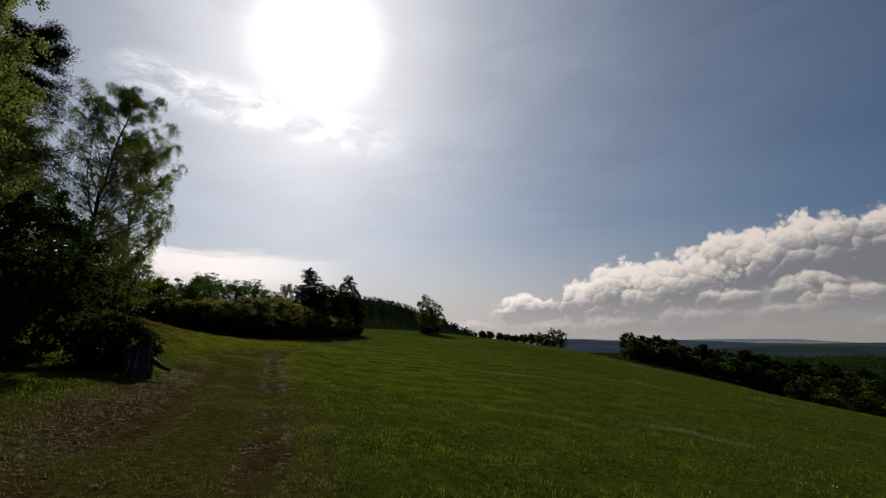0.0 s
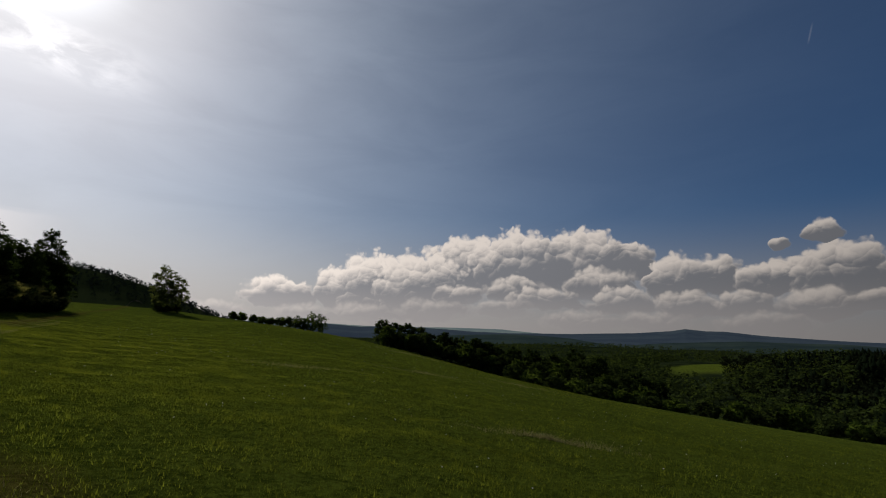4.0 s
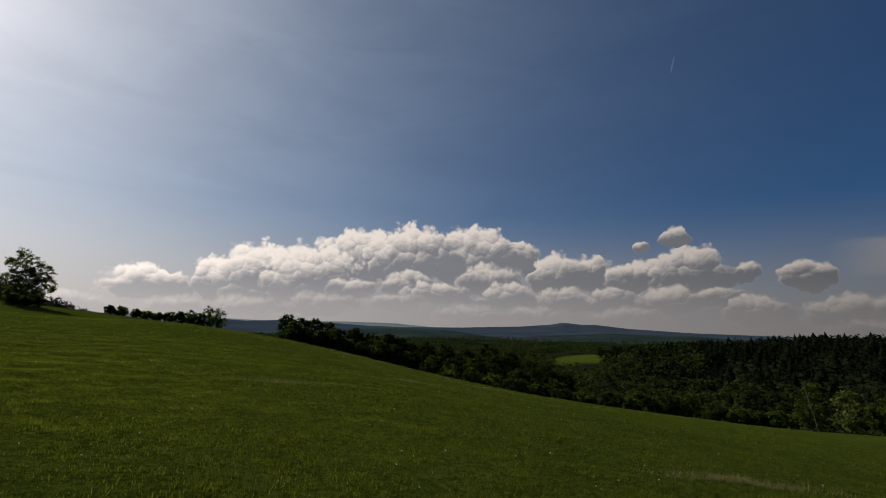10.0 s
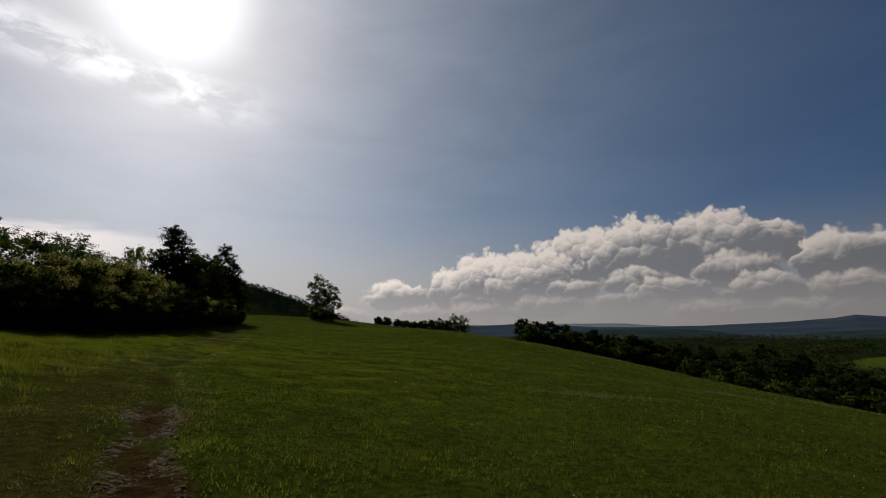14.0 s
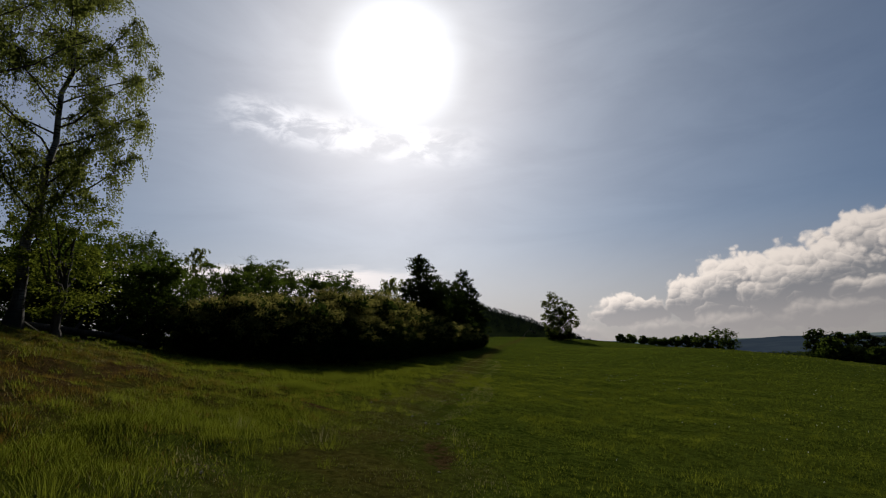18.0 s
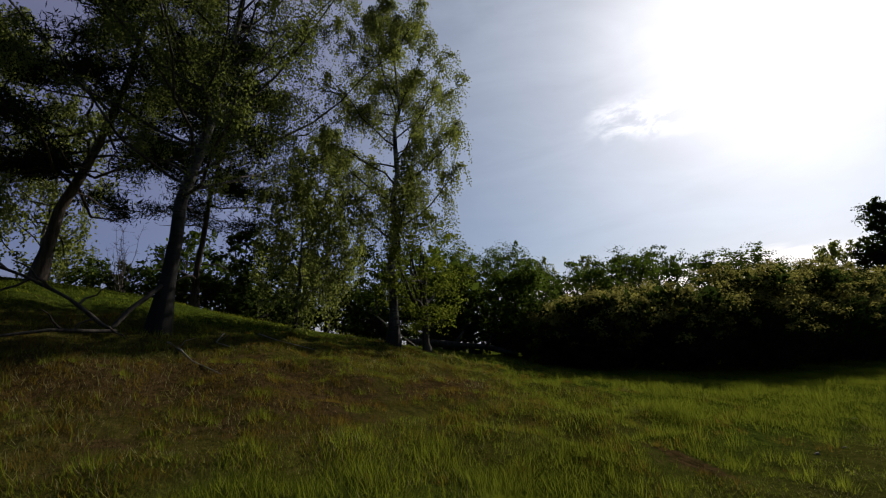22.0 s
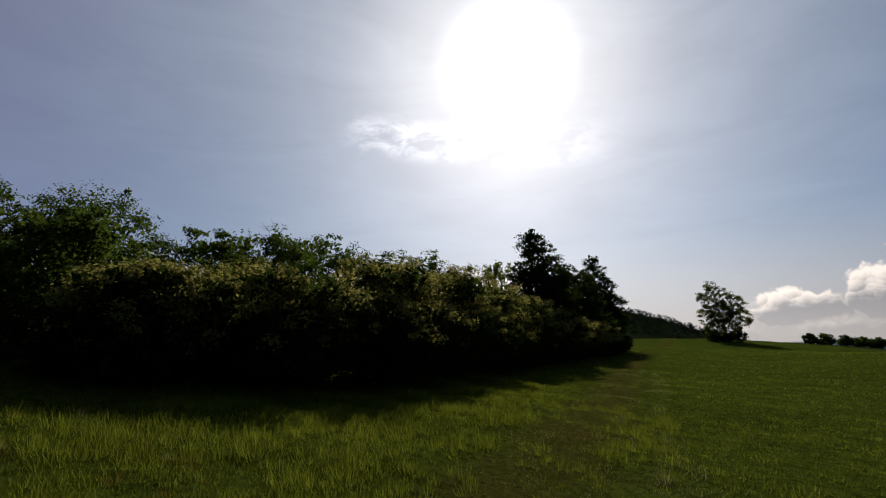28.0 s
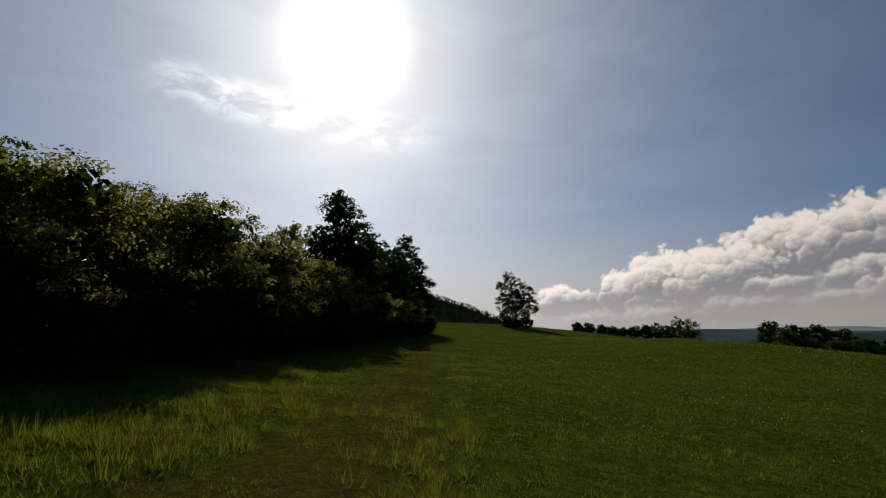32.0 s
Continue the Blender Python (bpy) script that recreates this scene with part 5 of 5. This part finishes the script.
blades("meadow_grass", 700000, (-20, 12, -4, 48), 0.0, 9.0, 0.011, 0.07, 51, GRASS, "fresh green meadow grass beside the track")
blades("meadow_grass", 420000, (-30, 26, -8, 66), 9.0, 22.0, 0.020, 0.085, 52, GRASS, "green meadow grass in loose tufts")
blades("meadow_grass", 170000, (-40, 70, -20, 110), 22.0, 60.0, 0.050, 0.10, 53, GRASS, "green meadow grass on the slope")
DRY = ((7.2, 14.4, 2.3, 0.4, -38), (7.2, 14.4, 2.0, 0.3, -38), (14.0, 34.0, 5.0, 1.2, -25), (22.0, 54.0, 7.0, 1.6, -20), (4.0, 30.0, 3.2, 1.0, -15), (26.0, 38.0, 6.0, 1.4, -30))
blades("dry_grass", 4200, None, 0, 0, 0.010, 0.20, 54, STRAW, "pale dry grass heads in patches on the meadow", DRY)
TRACK_DRY = ((-3.6, 7.0, 2.2, 4.5, 18), (-6.4, 15.0, 2.0, 5.0, 20), (-9.0, 24.0, 1.8, 6.0, 12), (-10.2, 35.0, 1.5, 7.0, 3), (-11.0, 50.0, 1.4, 10.0, 3))
blades("track_grass", 60000, None, 0, 0, 0.008, 0.07, 56, STRAW, "short trodden dry grass along the track", TRACK_DRY)
BANK_DRY = ((-15.0, 26.0, 3.2, 5.0, 0), (-16.5, 20.5, 3.0, 4.0, 0), (-12.0, 22.0, 2.5, 4.0, 0), (-18.5, 29.0, 3.0, 2.0, 0))
blades("bank_grass", 60000, None, 0, 0, 0.010, 0.06, 55, HEATH, "brown heath and withered grass on the worn bank", BANK_DRY)
blades("bank_grass", 12000, None, 0, 0, 0.007, 0.10, 58, STRAW, "thin dry grass on the worn bank", BANK_DRY)


LUSH = ((-13.0, 31.0, 2.4, 5.5, 0), (-14.2, 36.5, 2.8, 5.0, 0), (-11.6, 22.5, 1.8, 4.5, 8), (-13.6, 44.0, 1.6, 5.0, 0), (-11.4, 26.0, 1.8, 3.4, 0))
blades("tall_grass", 200000, None, 0, 0, 0.006, 0.12, 59, GRASS, "tall fresh grass below the bank and the hedge", LUSH)


def tufts(name, n, box, per, size, tall, width, seed, mat, label, near, on_bank=False):
    """Tussocks: blades that lean outwards from many small middles."""
    rng = np.random.RandomState(seed)
    x, y = rng.uniform(box[0], box[1], n), rng.uniform(box[2], box[3], n)
    if on_bank:
        keep = np.exp(-((x + 15.8) / 4.3) ** 4 - ((y - 23.5) / 8.5) ** 4) > rng.rand(n) * 0.9 + 0.08
    else:
        keep = (from_walk(x, y) < near) & (from_walk(x, y) > (1.1 if tall > 0.15 else 0.0)) & (soil_amount(x, y) < 0.3) & (dry_amount(x, y) < 0.25 + rng.rand(n) * 0.5) & (swell(x, y, 2.6, 48) + rng.normal(size=n) * 0.5 > 0)
    x, y = x[keep], y[keep]
    big = rng.uniform(0.5, 1.4, len(x))
    x, y, big = np.repeat(x, per), np.repeat(y, per), np.repeat(big, per)
    k = len(x)
    a, r = rng.uniform(0, 6.283, k), rng.uniform(0, 1, k) ** 0.7
    dx, dy = np.cos(a), np.sin(a)
    bx, by = x + dx * r * size * big, y + dy * r * size * big
    h = tall * big * (1.1 - 0.5 * r) * rng.uniform(0.6, 1.2, k)
    base = np.stack([bx, by, land(bx, by) - 0.01], 1)
    b = a + rng.normal(size=k) * 0.6
    tip = base + np.stack([np.cos(b) * h * (0.2 + 0.9 * r), np.sin(b) * h * (0.2 + 0.9 * r), h], 1)
    across = np.stack([-np.sin(b), np.cos(b), np.zeros(k)], 1) * (width * rng.uniform(0.6, 1.3, k))[:, None] / 2
    s = Shape()
    s.add(np.stack([base - across, base + across, tip], 1).reshape(-1, 3), np.arange(k * 3).reshape(-1, 3))
    return tagged(s.make(name, mat), label, "grass", kind="stuff")


tufts("heath_tussocks", 3000, (-22, -9, 13, 34), 64, 0.16, 0.08, 0.009, 65, HEATH, "brown heath tussocks on the worn bank", 0, True)
tufts("grass_tussocks", 800, (-22, -9, 13, 34), 70, 0.16, 0.11, 0.007, 66, GRASS, "green tussocks among the heath of the bank", 0, True)
tufts("grass_tussocks", 5200, (-20, 12, -2, 48), 110, 0.30, 0.075, 0.007, 67, GRASS, "fresh green grass tussocks in the meadow", 11)


tufts("grass_tussocks", 9000, (-22, 32, -6, 70), 40, 0.55, 0.085, 0.012, 68, GRASS, "loose green tussocks on the meadow slope", 26)


LUSH_BOX = (-16.5, -9.3, 17, 47)
tufts("tall_tussocks", 4200, LUSH_BOX, 56, 0.15, 0.19, 0.006, 69, GRASS, "tall fresh tussocks below the bank and the hedge", 9)
tufts("tall_tussocks", 50, LUSH_BOX, 40, 0.12, 0.23, 0.005, 70, STRAW, "tall dry tussocks among the fresh grass", 9)


def clods(n, seed):
    """Crumbs and ridges of soil thrown up in the wheel ruts."""
    rng = np.random.RandomState(seed)
    y = rng.uniform(-2, 25, n)
    left = rng.rand(n) < np.where(y < 13, 0.62, 0.1)
    x = track_x(y) + np.where(left, -2.1 + rng.normal(size=n) * 0.6, rng.normal(size=n) * 0.26)
    keep = soil_amount(x, y) > 0.3
    x, y = x[keep], y[keep]
    n = len(x)
    r = rng.uniform(0.007, 0.024, n)
    t = rng.normal(size=n) * 0.5
    unit = np.array([(2.1, 0, 0), (-2.1, 0, 0), (0, 1, 0), (0, -1, 0), (0.3, 0, 0.75)])
    v = unit[None] * r[:, None, None] * rng.uniform(0.6, 1.3, (n, 5, 3))
    ca, sa = np.cos(t)[:, None], np.sin(t)[:, None]
    p = np.stack([v[:, :, 0] * ca - v[:, :, 1] * sa + x[:, None], v[:, :, 0] * sa + v[:, :, 1] * ca + y[:, None], v[:, :, 2] + (land(x, y) - 0.004)[:, None]], -1)
    tri = np.array([(0, 2, 4), (2, 1, 4), (1, 3, 4), (3, 0, 4)])
    s = Shape()
    s.add(p.reshape(-1, 3), (tri[None] + (np.arange(n) * 5)[:, None, None]).reshape(-1, 3))
    return tagged(s.make("soil_clods", SOIL, None, True), "crumbly brown soil churned up in the ruts", "soil", kind="stuff")


clods(15000, 64)


def stones(n, seed):
    """Small stones bedded in the wheel ruts."""
    rng = np.random.RandomState(seed)
    s = Shape()
    unit = np.array([(1, 0, 0), (-1, 0, 0), (0, 1, 0), (0, -1, 0), (0, 0, 1), (0, 0, -1)], float)
    tri = np.array([(0, 2, 4), (2, 1, 4), (1, 3, 4), (3, 0, 4), (2, 0, 5), (1, 2, 5), (3, 1, 5), (0, 3, 5)])
    for k in range(n):
        y = rng.uniform(0, 42)
        x = track_x(y) + rng.normal() * 0.25 - (2.0 if rng.rand() < 0.4 else 0.0)
        r = rng.uniform(0.01, 0.04)
        v = unit * r * rng.uniform(0.6, 1.3, (6, 3)) * np.array([1.2, 1, 0.6])
        s.add(v + np.array([x, y, z_at(x, y) + r * 0.2]), tri)
    return tagged(s.make("gravel", STONE), "small stones bedded in the wheel ruts", "gravel", kind="stuff")


stones(110, 61)


def flowers(n, seed):
    """Pale flower heads and seed clocks among the grass, each of three crossed petals."""
    rng = np.random.RandomState(seed)
    x, y = rng.uniform(-10, 26, n), rng.uniform(2, 60, n)
    keep = (x > track_x(y) + 2.2) & (swell(x, y, 6.0, 62) + rng.normal(size=n) * 0.6 > 0.2)
    x, y = x[keep], y[keep]
    at = np.stack([x, y, land(x, y) + rng.uniform(0.08, 0.2, len(x))], 1)
    s = Shape()
    for k in range(3):
        s.leaves(at, 0.018, rng, 0.0, 1.2)
    return tagged(s.make("meadow_flower", PETAL), "scattered pale flower heads in the meadow grass", "flowers", kind="stuff")


flowers(1500, 63)
